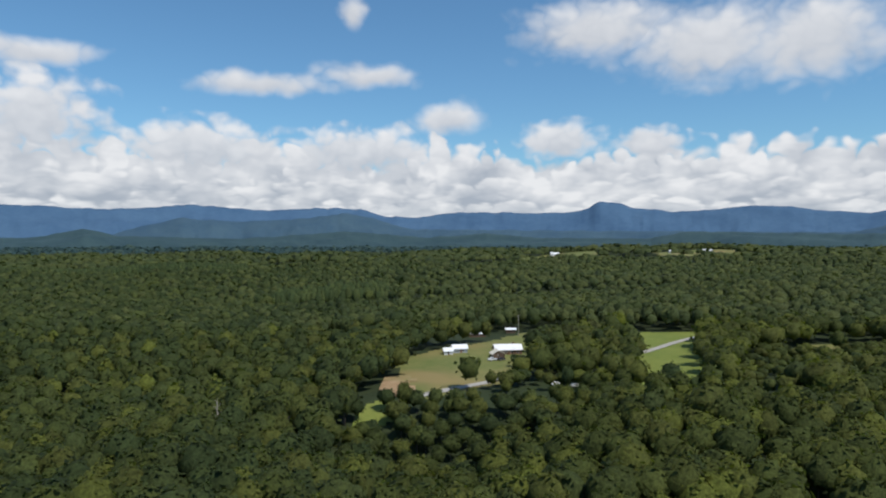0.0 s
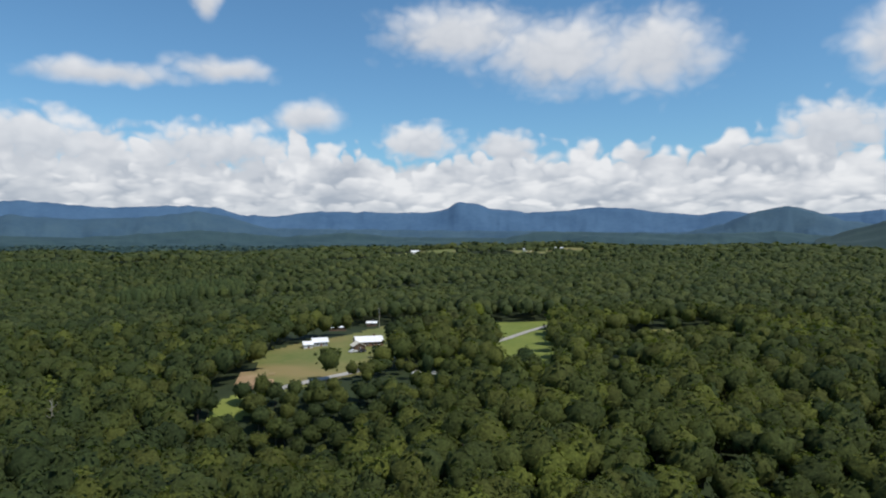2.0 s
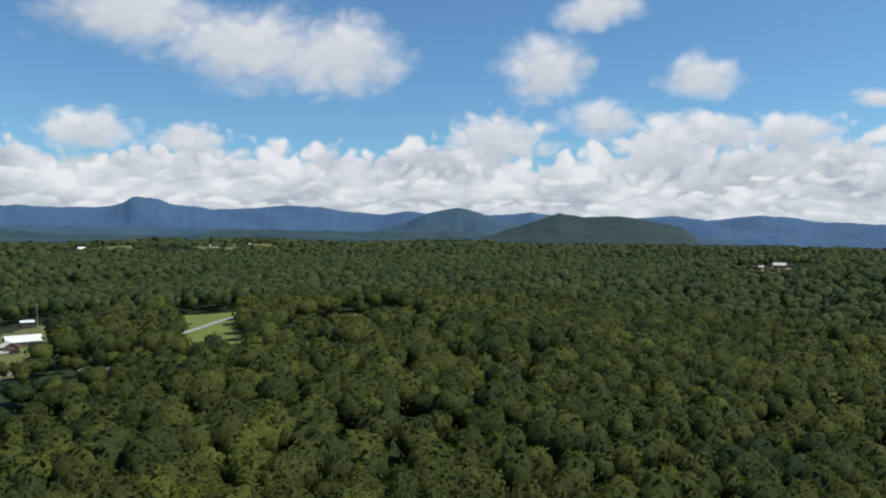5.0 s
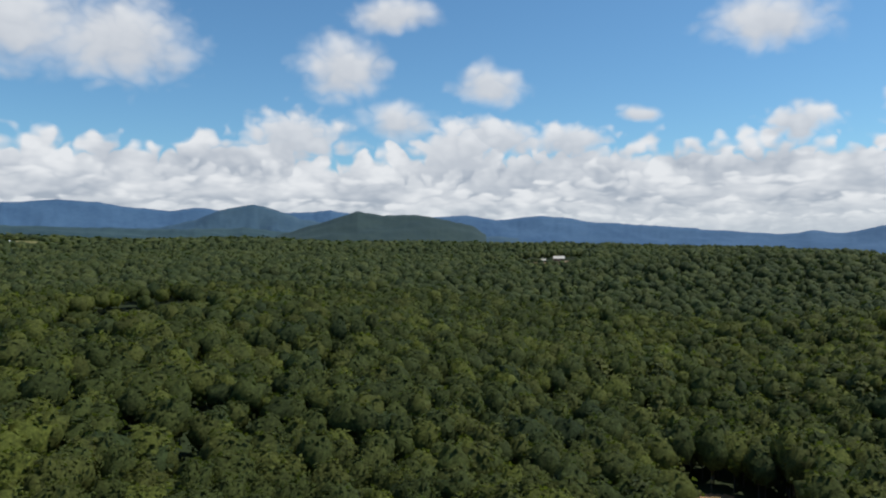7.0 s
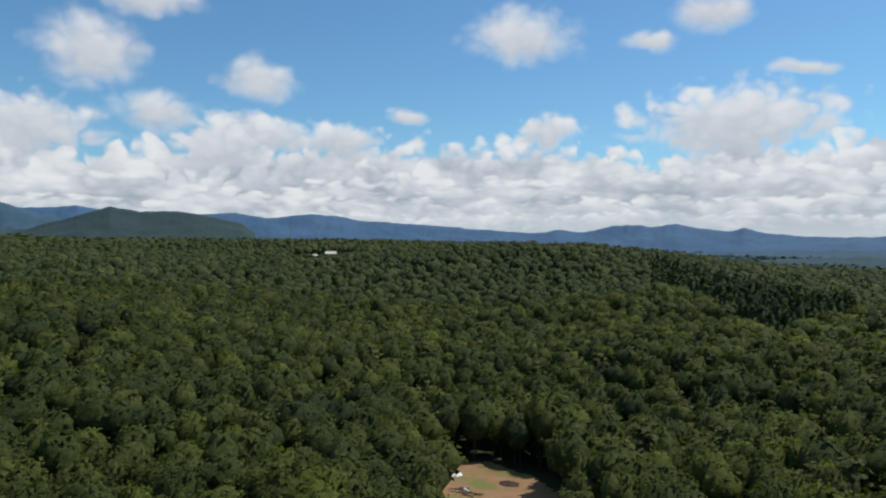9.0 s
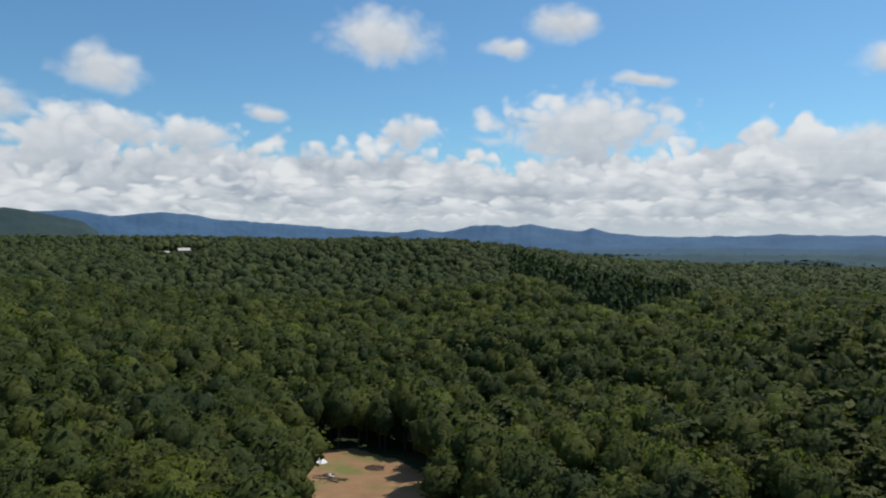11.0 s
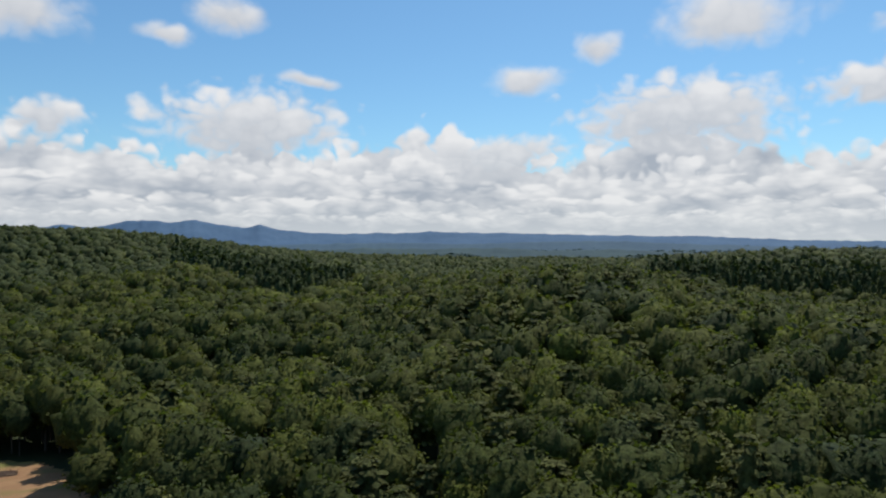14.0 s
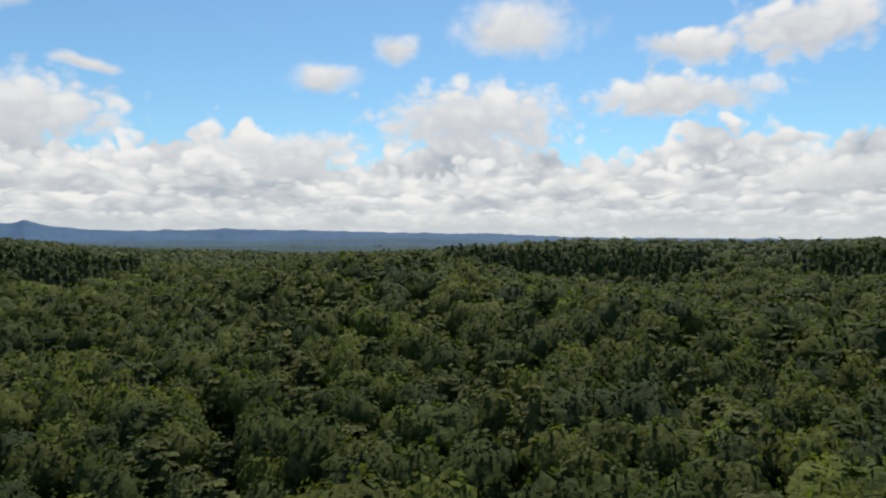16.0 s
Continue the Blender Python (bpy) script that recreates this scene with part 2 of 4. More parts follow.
# nearer hills carry the same painted haze, weaker and greener
RANGE_FOOT = mottled("foothill_hazy_woods", ((0.022, 0.050, 0.062), (0.042, 0.078, 0.082)), 0.008)
RANGE_NEAR = mottled("near_hill_hazy_woods", ((0.018, 0.038, 0.040), (0.038, 0.062, 0.054)), 0.010)

# ---------- the lie of the land ----------
BASE = 35.0
# x, y, radius, height
HILLS = [
    (270, 90, 70, -14.8), (90, 30, 70, -9.7), (30, -270, 70, -12.8), (-150, 270, 70, -14.8), (150, 210, 70, 11.9), (-90, 30, 70, -8.9),
    (150, -270, 70, -4.7), (210, -90, 70, 11.6), (30, 150, 70, 6.9), (90, 270, 70, -4.1), (-210, 90, 70, -7.3), (180, 40, 160, -22.8),
    (-240, 40, 160, -12.1), (740, 180, 160, 18.5), (460, 600, 160, 7.0), (460, 180, 160, -7.2), (-100, 600, 160, -7.2), (320, -660, 160, 12.7),
    (-240, -380, 160, -3.8), (600, -380, 160, -5.9), (740, -100, 160, 2.8),
]
HILLS += [
    (1140, 1140, 420, 6.8), (1520, -380, 420, -11.7), (380, 1520, 420, 11.4), (760, -1520, 420, -9.8), (-1520, 380, 420, -6.6), (-1520, 760, 420, -11.5),
    (1520, 380, 420, -18.2), (1140, 760, 420, 18.9), (-1140, -760, 420, -5.1), (-760, 1140, 420, -6.0), (760, 1520, 420, 10.9), (-1140, 380, 420, -6.7),
    (1520, -760, 420, -8.1), (380, -1520, 420, -6.8), (1400, -2200, 1100, -23.5), (500, 3200, 1100, 18.9), (3200, -400, 1100, -25.2), (3200, 2300, 1100, 10.5),
    (-2200, 3200, 1100, 12.8), (-400, -3100, 1100, -15.4), (2300, 2300, 1100, 23.7), (-1300, 2300, 1100, 18.6), (2300, -3100, 1100, -9.7), (-3100, -400, 1100, -6.9),
    (3200, 500, 1100, -10.6),
]

HILLS += [(738, 414, 55, 4.7), (219, 1460, 130, 6.0), (515, 1530, 130, 5.0)]   # knolls under the far houses
HILLS += [(214, -70, 34, -1.9), (185, -103, 34, 7.9), (152, -127, 34, 2.3), (111, -142, 34, 6.2), (285, -93, 34, -7.1), (249, -138, 34, -9.7), (201, -168, 34, -8.3), (154, -197, 34, -3.4), (371, -150, 34, -1.1), (307, -207, 34, 1.0), (245, -236, 34, 4.6), (200, -275, 34, 5.9)]   # the near crest, the hollow behind it and the pine ridge

HILLS += [   # hollows and crests close by
    (240, -150, 34, 16.1), (0, 210, 34, -21.1), (90, 150, 34, -7.5), (300, -120, 34, 8.4), (210, -240, 34, -6.6), (240, 180, 34, 3.7),
    (210, 0, 34, -4.1), (300, 30, 34, 9.3), (-30, 270, 34, 4.1), (150, 0, 34, 2.8), (-90, 300, 34, -4.6), (60, 210, 34, 8.4),
    (150, 210, 34, -7.6), (150, 120, 34, 3.1), (120, -270, 34, 5.0), (120, -180, 34, -4.3), (240, -90, 34, 6.0), (180, 240, 34, 5.2),
    (90, -60, 34, 3.4), (60, -120, 34, -7.0), (240, -30, 34, -2.6), (90, 0, 34, -3.6), (180, -90, 34, -6.4), (270, 120, 34, 12.2),
]
HILLS += [
    (245, -295, 50, -11.5), (155, -115, 50, -2.5), (290, -250, 50, -10.3), (425, 20, 50, 5.8), (380, 155, 50, -3.2), (155, -340, 50, -3.9),
    (-25, 425, 50, 1.9), (65, 290, 50, -1.1),
]
HILLS += [   # the slopes beyond and the skyline
    (430, -410, 80, 8.4), (640, 80, 80, 4.9), (570, -410, 80, 2.7), (360, 360, 80, 5.5), (290, -550, 80, 4.1), (500, -130, 80, -6.0),
    (500, 150, 80, -3.9), (-130, 500, 80, -5.9), (640, -200, 80, 2.0), (640, 220, 80, 2.8), (430, -270, 80, 3.7), (-240, 750, 130, -13.1),
    (750, 420, 130, -2.7), (860, -130, 130, -3.5), (1200, 400, 230, 15.5), (600, 1000, 230, -7.3), (1200, 0, 230, -2.5), (1200, 200, 230, 13.6),
    (1000, -600, 230, 4.2),
]


def land(x, y):
    """Height of the ground, for numbers or arrays."""
    x, y = np.asarray(x, float), np.asarray(y, float)
    z = np.full(np.broadcast(x, y).shape, BASE)
    for hx, hy, r, h in HILLS:
        z = z + h * np.exp(-((x - hx) ** 2 + (y - hy) ** 2) / (2 * r * r))
    far = np.clip((np.hypot(x, y) - 350) / 900, 0, 1)
    return z + far * (-6 + 6 * np.sin(x / 97 + 1.3) * np.sin(y / 121) + 3.5 * np.sin(x / 53 + y / 71))


def bearing_of(x, y):
    return np.degrees(np.arctan2(x, y))


def mesh_of(name, verts, faces, mat, tint=None, smooth=False, normals=None):
    """One mesh from arrays: faces is an (n, 3) or (n, 4) array."""
    verts, faces = np.asarray(verts, np.float32), np.asarray(faces, np.int32)
    me = bpy.data.meshes.new(name)
    k = faces.shape[1]
    me.vertices.add(len(verts)), me.loops.add(faces.size), me.polygons.add(len(faces))
    me.vertices.foreach_set("co", verts.ravel())
    me.loops.foreach_set("vertex_index", faces.ravel())
    me.polygons.foreach_set("loop_start", np.arange(0, faces.size, k, dtype=np.int32))
    me.polygons.foreach_set("use_smooth", np.full(len(faces), smooth))
    me.update(calc_edges=True)
    if tint is not None:
        me.attributes.new("tint", "FLOAT", "POINT").data.foreach_set("value", np.asarray(tint, np.float32))
    if normals is not None:
        me.attributes.new("custom_normal", "FLOAT_VECTOR", "POINT").data.foreach_set("vector", np.asarray(normals, np.float32).ravel())
    me.materials.append(mat)
    return me


def part(name, bm, mat, parent, label=""):
    """Links a bmesh as one mesh object under a thing."""
    me = bpy.data.meshes.new(name)
    bm.to_mesh(me)
    bm.free()
    me.materials.append(mat)
    ob = new(name, me)
    ob.parent = parent
    return tagged(ob, label)


def grid_faces(rows, cols):
    i = np.arange((rows - 1) * (cols - 1))
    a = i // (cols - 1) * cols + i % (cols - 1)
    return np.stack([a, a + 1, a + cols + 1, a + cols], 1)


def build_ground():
    rings = np.concatenate([[0.5], np.arange(6, 300, 6), np.geomspace(300, 4950, 90)])
    turn = np.radians(np.linspace(-180, 180, 289))
    r, a = np.meshgrid(rings, turn, indexing="ij")
    x, y = r * np.sin(a), r * np.cos(a)
    v = np.stack([x, y, land(x, y)], -1).reshape(-1, 3)
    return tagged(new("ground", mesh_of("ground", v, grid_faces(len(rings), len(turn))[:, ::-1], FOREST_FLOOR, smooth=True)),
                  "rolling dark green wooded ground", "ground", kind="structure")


build_ground()


def inside(x, y, poly):
    """Whether points lie in a polygon."""
    x, y = np.asarray(x), np.asarray(y)
    hit = np.zeros(x.shape, bool)
    for (x0, y0), (x1, y1) in zip(poly, poly[1:] + poly[:1]):
        if y0 != y1:
            hit ^= ((y0 > y) != (y1 > y)) & (x < (x1 - x0) * (y - y0) / (y1 - y0) + x0)
    return hit


def patch(name, poly, mat, label, lift=0.25, step=3.0, ragged=1.5):
    """A piece of open land laid on the ground, with an uneven edge."""
    xs, ys = [p[0] for p in poly], [p[1] for p in poly]
    gx, gy = np.meshgrid(np.arange(min(xs) - 4, max(xs) + 4, step), np.arange(min(ys) - 4, max(ys) + 4, step), indexing="ij")
    w = ragged * np.sin(gx / 3.1 + gy / 4.7) + ragged * np.sin(gy / 2.3 - gx / 5.9)
    keep = inside(gx + w, gy + w * 0.7, poly)
    f = grid_faces(*gx.shape)
    f = f[keep.ravel()[f].sum(1) >= 1]
    v = np.stack([gx, gy, land(gx, gy) + lift], -1).reshape(-1, 3)
    used, f = np.unique(f, return_inverse=True)
    f = f.reshape(-1, 4)
    return tagged(new(name, mesh_of(name, v[used], f, mat, smooth=True)), label, name.replace("_", " "), kind="structure")


MEADOW = [(-21, 358), (3, 386), (24, 402), (38, 424), (62, 458), (96, 456), (70, 396), (46, 372), (36, 345), (33, 318), (19, 303), (-8, 279), (-17, 286), (-20, 325)]
EAST_FIELD = [(98, 412), (119, 434), (158, 430), (140, 396), (118, 330), (98, 268), (72, 258), (84, 320), (99, 366)]
STRIP = [(156, 354), (196, 380), (226, 378), (222, 362), (176, 353)]
CLEARING = [(203, 76), (209, 64), (203, 50), (184, 37), (166, 32), (135, 24), (112, 20), (110, 40), (140, 54), (163, 62), (182, 68)]
GLADE = [(187, 12), (172, 1), (156, -3), (140, -4), (142, 1), (156, 5), (170, 11)]
LAWN = [(-33, 250), (-31, 270), (-25, 276), (-22, 262), (-27, 247)]
FIELD_SOIL = [(-27, 294), (-26, 314), (-18, 318), (-15, 288), (-20, 282)]
SOIL_BANK = [(-80, 474), (-54, 446), (-52, 390), (-62, 388), (-66, 430)]
FAR_FARM = [(135, 1230), (155, 1480), (320, 1490), (270, 1250)]
HILL_FARM = [(395, 1310), (440, 1560), (620, 1530), (530, 1290)]
YARD = [(690, 382), (702, 420), (728, 438), (752, 424), (740, 394), (712, 378)]
OPEN_LAND = [FAR_FARM, HILL_FARM, YARD, MEADOW, EAST_FIELD, STRIP, CLEARING, GLADE, LAWN, FIELD_SOIL, SOIL_BANK]
patch("meadow", MEADOW, GRASS, "mown meadow with dry tan patches")
patch("field", EAST_FIELD, GREEN_GRASS, "green grass field beside the lane")
patch("field", STRIP, GRASS, "narrow strip of mown grass between woods")
patch("clearing", CLEARING, CLEARING_SOIL, "bare reddish clearing with thin grass", ragged=0.8, step=1.5)
patch("glade", GLADE, GREEN_GRASS, "small bright green glade in the woods", ragged=0.6, step=1.5)
patch("lawn", LAWN, GREEN_GRASS, "green lawn below the meadow", ragged=0.8)
patch("bare_soil", FIELD_SOIL, SOIL, "bare tan soil at the meadow edge", lift=0.5, ragged=0.8)
patch("field", FAR_FARM, GRASS, "pale far field with a white farmhouse", step=8.0, ragged=6)
patch("field", HILL_FARM, GRASS, "pale far hilltop field with farm buildings", step=8.0, ragged=6)
patch("yard", YARD, SOIL, "tan yard before a hidden house", ragged=2)
patch("bare_soil", SOIL_BANK, SOIL, "red soil bank among trees", ragged=0.8)


def lane(name, points, width, label):
    """A strip of road along a smooth line."""
    p = [Vector((*q, 0)) for q in points]
    line = []
    for i in range(len(p) - 1):
        a, b, c, d = p[max(i - 1, 0)], p[i], p[i + 1], p[min(i + 2, len(p) - 1)]
        for k in range(12):
            t = k / 12
            line.append(0.5 * ((2 * b) + (c - a) * t + (2 * a - 5 * b + 4 * c - d) * t * t + (3 * b - a - 3 * c + d) * t ** 3))
    line.append(p[-1])
    verts = []
    for i, q in enumerate(line):
        along = (line[min(i + 1, len(line) - 1)] - line[max(i - 1, 0)]).normalized()
        side = Vector((along.y, -along.x, 0)) * width / 2
        for s in (-1, 0, 1):
            e = q + side * s
            verts.append((e.x, e.y, float(land(e.x, e.y)) + 0.5))
    return tagged(new(name, mesh_of(name, verts, grid_faces(len(line), 3), ROAD)), label, "road", kind="structure")


LANE = [(-18, 274), (-7, 284), (19, 307), (31, 326), (46, 345), (70, 353), (99, 368), (130, 399), (150, 417), (170, 436)]
lane("road", LANE, 4.2, "pale grey country lane through fields and woods")


# ---------- trees ----------
rng = np.random.default_rng(7)


def unit(n):
    v = rng.normal(size=(n, 3))
    return v / np.linalg.norm(v, axis=1)[:, None]


def leaf_cards(centre, out, size, around, ragged=0.32):
    """Small four-cornered leaf clumps that face outwards, with uneven corners: places, normals of the crown, faces."""
    n = len(centre)
    out = out / np.linalg.norm(out, axis=1)[:, None]
    face = out + ragged * unit(n)
    face /= np.linalg.norm(face, axis=1)[:, None]
    a = np.cross(face, unit(n))
    a /= np.linalg.norm(a, axis=1)[:, None]
    b = np.cross(face, a)
    size = np.broadcast_to(size, n)[:, None]
    corners = []
    for sa, sb in ((-1, -0.9), (1, -0.7), (0.8, 1), (-0.7, 1)):
        j = rng.uniform(0.6, 1.25, (n, 2))
        corners.append(centre + size * (a * sa * j[:, :1] + b * sb * j[:, 1:]) + face * size * rng.uniform(-0.4, 0.3, (n, 1)))
    v = np.stack(corners, 1).reshape(-1, 3)
    round_out = centre - around
    round_out = round_out / np.linalg.norm(round_out, axis=1)[:, None]
    normal = 0.45 * out + 0.45 * round_out + 0.22 * face
    normal /= np.linalg.norm(normal, axis=1)[:, None]
    return v, np.repeat(normal, 4, axis=0), np.arange(4 * n).reshape(n, 4)


def lumpy_dome(rings, sides, lumps, cards=0, leaf=0.4, wide=4.9, high=5.5, low=-0.9, middle=8.5, deep=0.34, fuzz=0.8):
    """Crown of a tree 15 m high: a closed mass of rounded leafy lobes with creases between, and loose leaf clumps on it."""
    k = np.arange(lumps)
    up = 1 - (k + 0.3) / lumps * (1 - low)
    turn = k * 2.39996 + rng.uniform(-0.5, 0.5, lumps)
    flat = np.sqrt(np.clip(1 - up ** 2, 0, 1))
    lobe = np.stack([flat * np.cos(turn), flat * np.sin(turn), up], 1) + rng.normal(size=(lumps, 3)) * 0.08
    lobe /= np.linalg.norm(lobe, axis=1)[:, None]
    swell = rng.uniform(0.7, 1.2, lumps)
    width = 1.35 / np.sqrt(lumps)
    lean, tilt = rng.uniform(-0.5, 0.5, 2), rng.uniform(0.88, 1.12, 2)

    def surface(d):
        gap = np.arccos(np.clip(d @ lobe.T, -1, 1)) / width
        r = 1 - deep + deep * np.max(swell * np.clip(1 - gap ** 2 * 0.55, 0, 1), axis=1)
        taper = np.where(d[:, 2] < 0, 1 + 0.35 * d[:, 2], 1)
        p = d * r[:, None] * np.array([wide * tilt[0], wide * tilt[1], high])
        return p * np.stack([taper, taper, taper * 0 + 1], 1) + np.array([lean[0], lean[1], middle])

    e = np.arcsin(low) + (np.pi / 2 - 0.02 - np.arcsin(low)) * np.linspace(0, 1, rings)
    a = np.linspace(0, 2 * np.pi, sides, endpoint=False)
    d = np.stack([np.cos(e)[:, None] * np.cos(a), np.cos(e)[:, None] * np.sin(a), np.broadcast_to(np.sin(e)[:, None], (rings, sides))], -1)
    d = d.reshape(-1, 3) + rng.normal(size=(rings * sides, 3)) * (0.22 / rings)
    d /= np.linalg.norm(d, axis=1)[:, None]
    v = surface(d)
    g = v.reshape(rings, sides, 3)
    across, along = np.roll(g, -1, 1) - np.roll(g, 1, 1), np.gradient(g, axis=0)
    n = np.cross(across, along).reshape(-1, 3)
    n = n / (np.linalg.norm(n, axis=1)[:, None] + 1e-6) + 0.25 * d
    n = n + np.array([0, 0, 0.3])
    n[-sides:] = (0, 0, 1)
    n /= np.linalg.norm(n, axis=1)[:, None]
    i, j = np.meshgrid(np.arange(rings - 1), np.arange(sides), indexing="ij")
    f = np.stack([i * sides + j, i * sides + (j + 1) % sides, (i + 1) * sides + (j + 1) % sides, (i + 1) * sides + j], -1).reshape(-1, 4)
    if not cards:
        return v, n, f
    d = unit(cards)
    d[:, 2] = np.where(d[:, 2] < -0.75, -d[:, 2], d[:, 2])
    p = surface(d)
    nearest = np.argmin(((p[:, None] - v[None]) ** 2).sum(2), axis=1)
    out = n[nearest]
    cv, cn, cf = leaf_cards(p + out * rng.uniform(-0.1, fuzz, (cards, 1)), out, leaf * rng.uniform(0.6, 1.3, cards), np.array([0, 0, 5.0]), 0.8)
    cn = np.repeat(out + 0.3 * unit(cards), 4, axis=0) + 0.35 * cn
    return joined((v, n, f), (cv, cn / np.linalg.norm(cn, axis=1)[:, None], cf))


def core(radius, z0, z1, rings, sides):
    """Dense inside of a conifer's crown, so that one does not see through it."""
    return lumpy_dome(rings, sides, 6, wide=radius, high=(z1 - z0) * 0.6, low=-0.6, middle=z0 + (z1 - z0) * 0.4, deep=0.15)


def joined(*pieces):
    vs, ns, fs, n = [], [], [], 0
    for v, nn, f in pieces:
        vs.append(v), ns.append(nn), fs.append(f + n)
        n += len(v)
    return np.concatenate(vs), np.concatenate(ns), np.concatenate(fs)


def pine_crown(tiers, per_tier, leaf):
    """Crown of a pine 17 m high: whorls of drooping boughs that shorten upwards."""
    c, o = [], []
    for k in range(tiers):
        t = (k + 0.5) / tiers
        for j in range(per_tier):
            a = rng.uniform(0, 2 * np.pi)
            r = (3.5 * (1 - t) ** 0.8 + 0.2) * rng.uniform(0.35, 1.1)
            c.append((r * np.cos(a), r * np.sin(a), 4 + 13 * t + rng.uniform(-0.4, 0.4) - 0.2 * r))
            o.append((np.cos(a) * 0.8, np.sin(a) * 0.8, 0.6))
    c = np.array(c)
    return leaf_cards(c, np.array(o), leaf * rng.uniform(0.7, 1.2, len(c)), c * np.array([0, 0, 1]) - np.array([0, 0, 1.5]))


def open_pine_crown(tiers, boughs, steps, leaf):
    """Crown of a broad pine 14 m high: flat layered boughs with gaps between them."""
    c, o = [], []
    for k in range(tiers):
        t = (k + 0.4) / tiers
        for j in range(boughs):
            a = 2 * np.pi * (j + 0.37 * k) / boughs + rng.uniform(-0.3, 0.3)
            long = 4.3 * (1 - t ** 1.6) + 0.7
            for q in np.linspace(0.3, 1, steps):
                for side in (-0.4, 0.0, 0.4):
                    r, b = q * long * rng.uniform(0.9, 1.1), a + side * q * 0.55
                    c.append((r * np.cos(b), r * np.sin(b), 4.5 + 9.3 * t + 0.16 * r + rng.uniform(-0.22, 0.22)))
                    o.append((np.cos(b) * 0.4, np.sin(b) * 0.4, 0.85))
    c = np.array(c)
    return leaf_cards(c, np.array(o), leaf * rng.uniform(0.7, 1.25, len(c)), c * np.array([0.2, 0.2, 1]) - np.array([0, 0, 2.0]), 0.45)


def trunk_shape(top, radius, sides, limbs=0):
    """Tapered trunk with a few limbs."""
    def tube(a, b, ra, rb):
        a, b = np.array(a, float), np.array(b, float)
        w = (b - a) / np.linalg.norm(b - a)
        u = np.cross(w, (0.3, 1, 0.2))
        u /= np.linalg.norm(u)
        s = np.cross(w, u)
        ang = np.linspace(0, 2 * np.pi, sides, endpoint=False)
        ring = np.cos(ang)[:, None] * u + np.sin(ang)[:, None] * s
        v = np.concatenate([a + ring * ra, b + ring * rb])
        j = np.arange(sides)
        return v, np.stack([j, (j + 1) % sides, sides + (j + 1) % sides, sides + j], 1)
    pieces = [tube((0, 0, -0.8), (0.1, 0, top * 0.5), radius, radius * 0.7), tube((0.1, 0, top * 0.5), (0.2, 0.1, top), radius * 0.7, radius * 0.2)]
    for k in range(limbs):
        a = k * 2.4 + 0.3
        z = top * (0.42 + 0.07 * k)
        pieces.append(tube((0.1, 0, z), (2.3 * np.cos(a), 2.3 * np.sin(a), z + 2.4), radius * 0.4, radius * 0.12))
    vs, fs, n = [], [], 0
    for v, f in pieces:
        vs.append(v), fs.append(f + n)
        n += len(v)
    v = np.concatenate(vs)
    return v, v * 0 + np.array([0, 0, 1.0]), np.concatenate(fs)


def spread(shapes, spots, tints):
    """Many trees as one set of arrays: spots is (n, 5) of x, y, z, turn, size."""
    vs, ns, fs, ts, n = [], [], [], [], 0
    which = rng.integers(0, len(shapes), len(spots))
    for k, (v, nn, f) in enumerate(shapes):
        s, t = spots[which == k], tints[which == k]
        if not len(s):
            continue
        c, q = np.cos(s[:, 3])[:, None], np.sin(s[:, 3])[:, None]
        size = s[:, 4][:, None]
        wide = size ** 0.6 * rng.uniform(0.85, 1.42, size.shape)
        x = (v[:, 0] * c - v[:, 1] * q) * wide + s[:, :1]
        y = (v[:, 0] * q + v[:, 1] * c) * wide + s[:, 1:2]
        z = v[:, 2] * size + s[:, 2:3]
        vs.append(np.stack([x, y, z], -1).reshape(-1, 3))
        ns.append(np.stack([nn[:, 0] * c - nn[:, 1] * q, nn[:, 0] * q + nn[:, 1] * c, np.broadcast_to(nn[:, 2], x.shape)], -1).reshape(-1, 3))
        fs.append((f[None] + (np.arange(len(s)) * len(v))[:, None, None] + n).reshape(-1, f.shape[1]))
        ts.append(np.repeat(t, len(v)))
        n += len(s) * len(v)
    return np.concatenate(vs), np.concatenate(ns), np.concatenate(fs), np.concatenate(ts)


def stand(r0, r1, step, b0, b1):
    """Uneven grid of tree spots between two distances and two bearings."""
    g = np.arange(-r1, r1 + step, step)
    x, y = np.meshgrid(g, g * 0.9, indexing="ij")
    x = (x + (np.arange(x.shape[1]) % 2)[None] * step / 2 + rng.uniform(-0.46, 0.46, x.shape) * step).ravel()
    y = (y + rng.uniform(-0.46, 0.46, y.shape) * step).ravel()
    r, b = np.hypot(x, y), bearing_of(x, y)
    keep = (r >= r0) & (r < r1) & (b > b0) & (b < b1)
    x, y = x[keep], y[keep]
    free = np.ones(len(x), bool)
    for poly in OPEN_LAND:
        free &= ~inside(x, y, poly)
    for (xa, ya), (xb, yb) in zip(LANE, LANE[1:]):
        l2 = (xb - xa) ** 2 + (yb - ya) ** 2
        t = np.clip(((x - xa) * (xb - xa) + (y - ya) * (yb - ya)) / l2, 0, 1)
        free &= np.hypot(x - xa - t * (xb - xa), y - ya - t * (yb - ya)) > 4.5
    for xa, ya, r in YARDS:
        free &= np.hypot(x - xa, y - ya) > r
    return x[free], y[free]


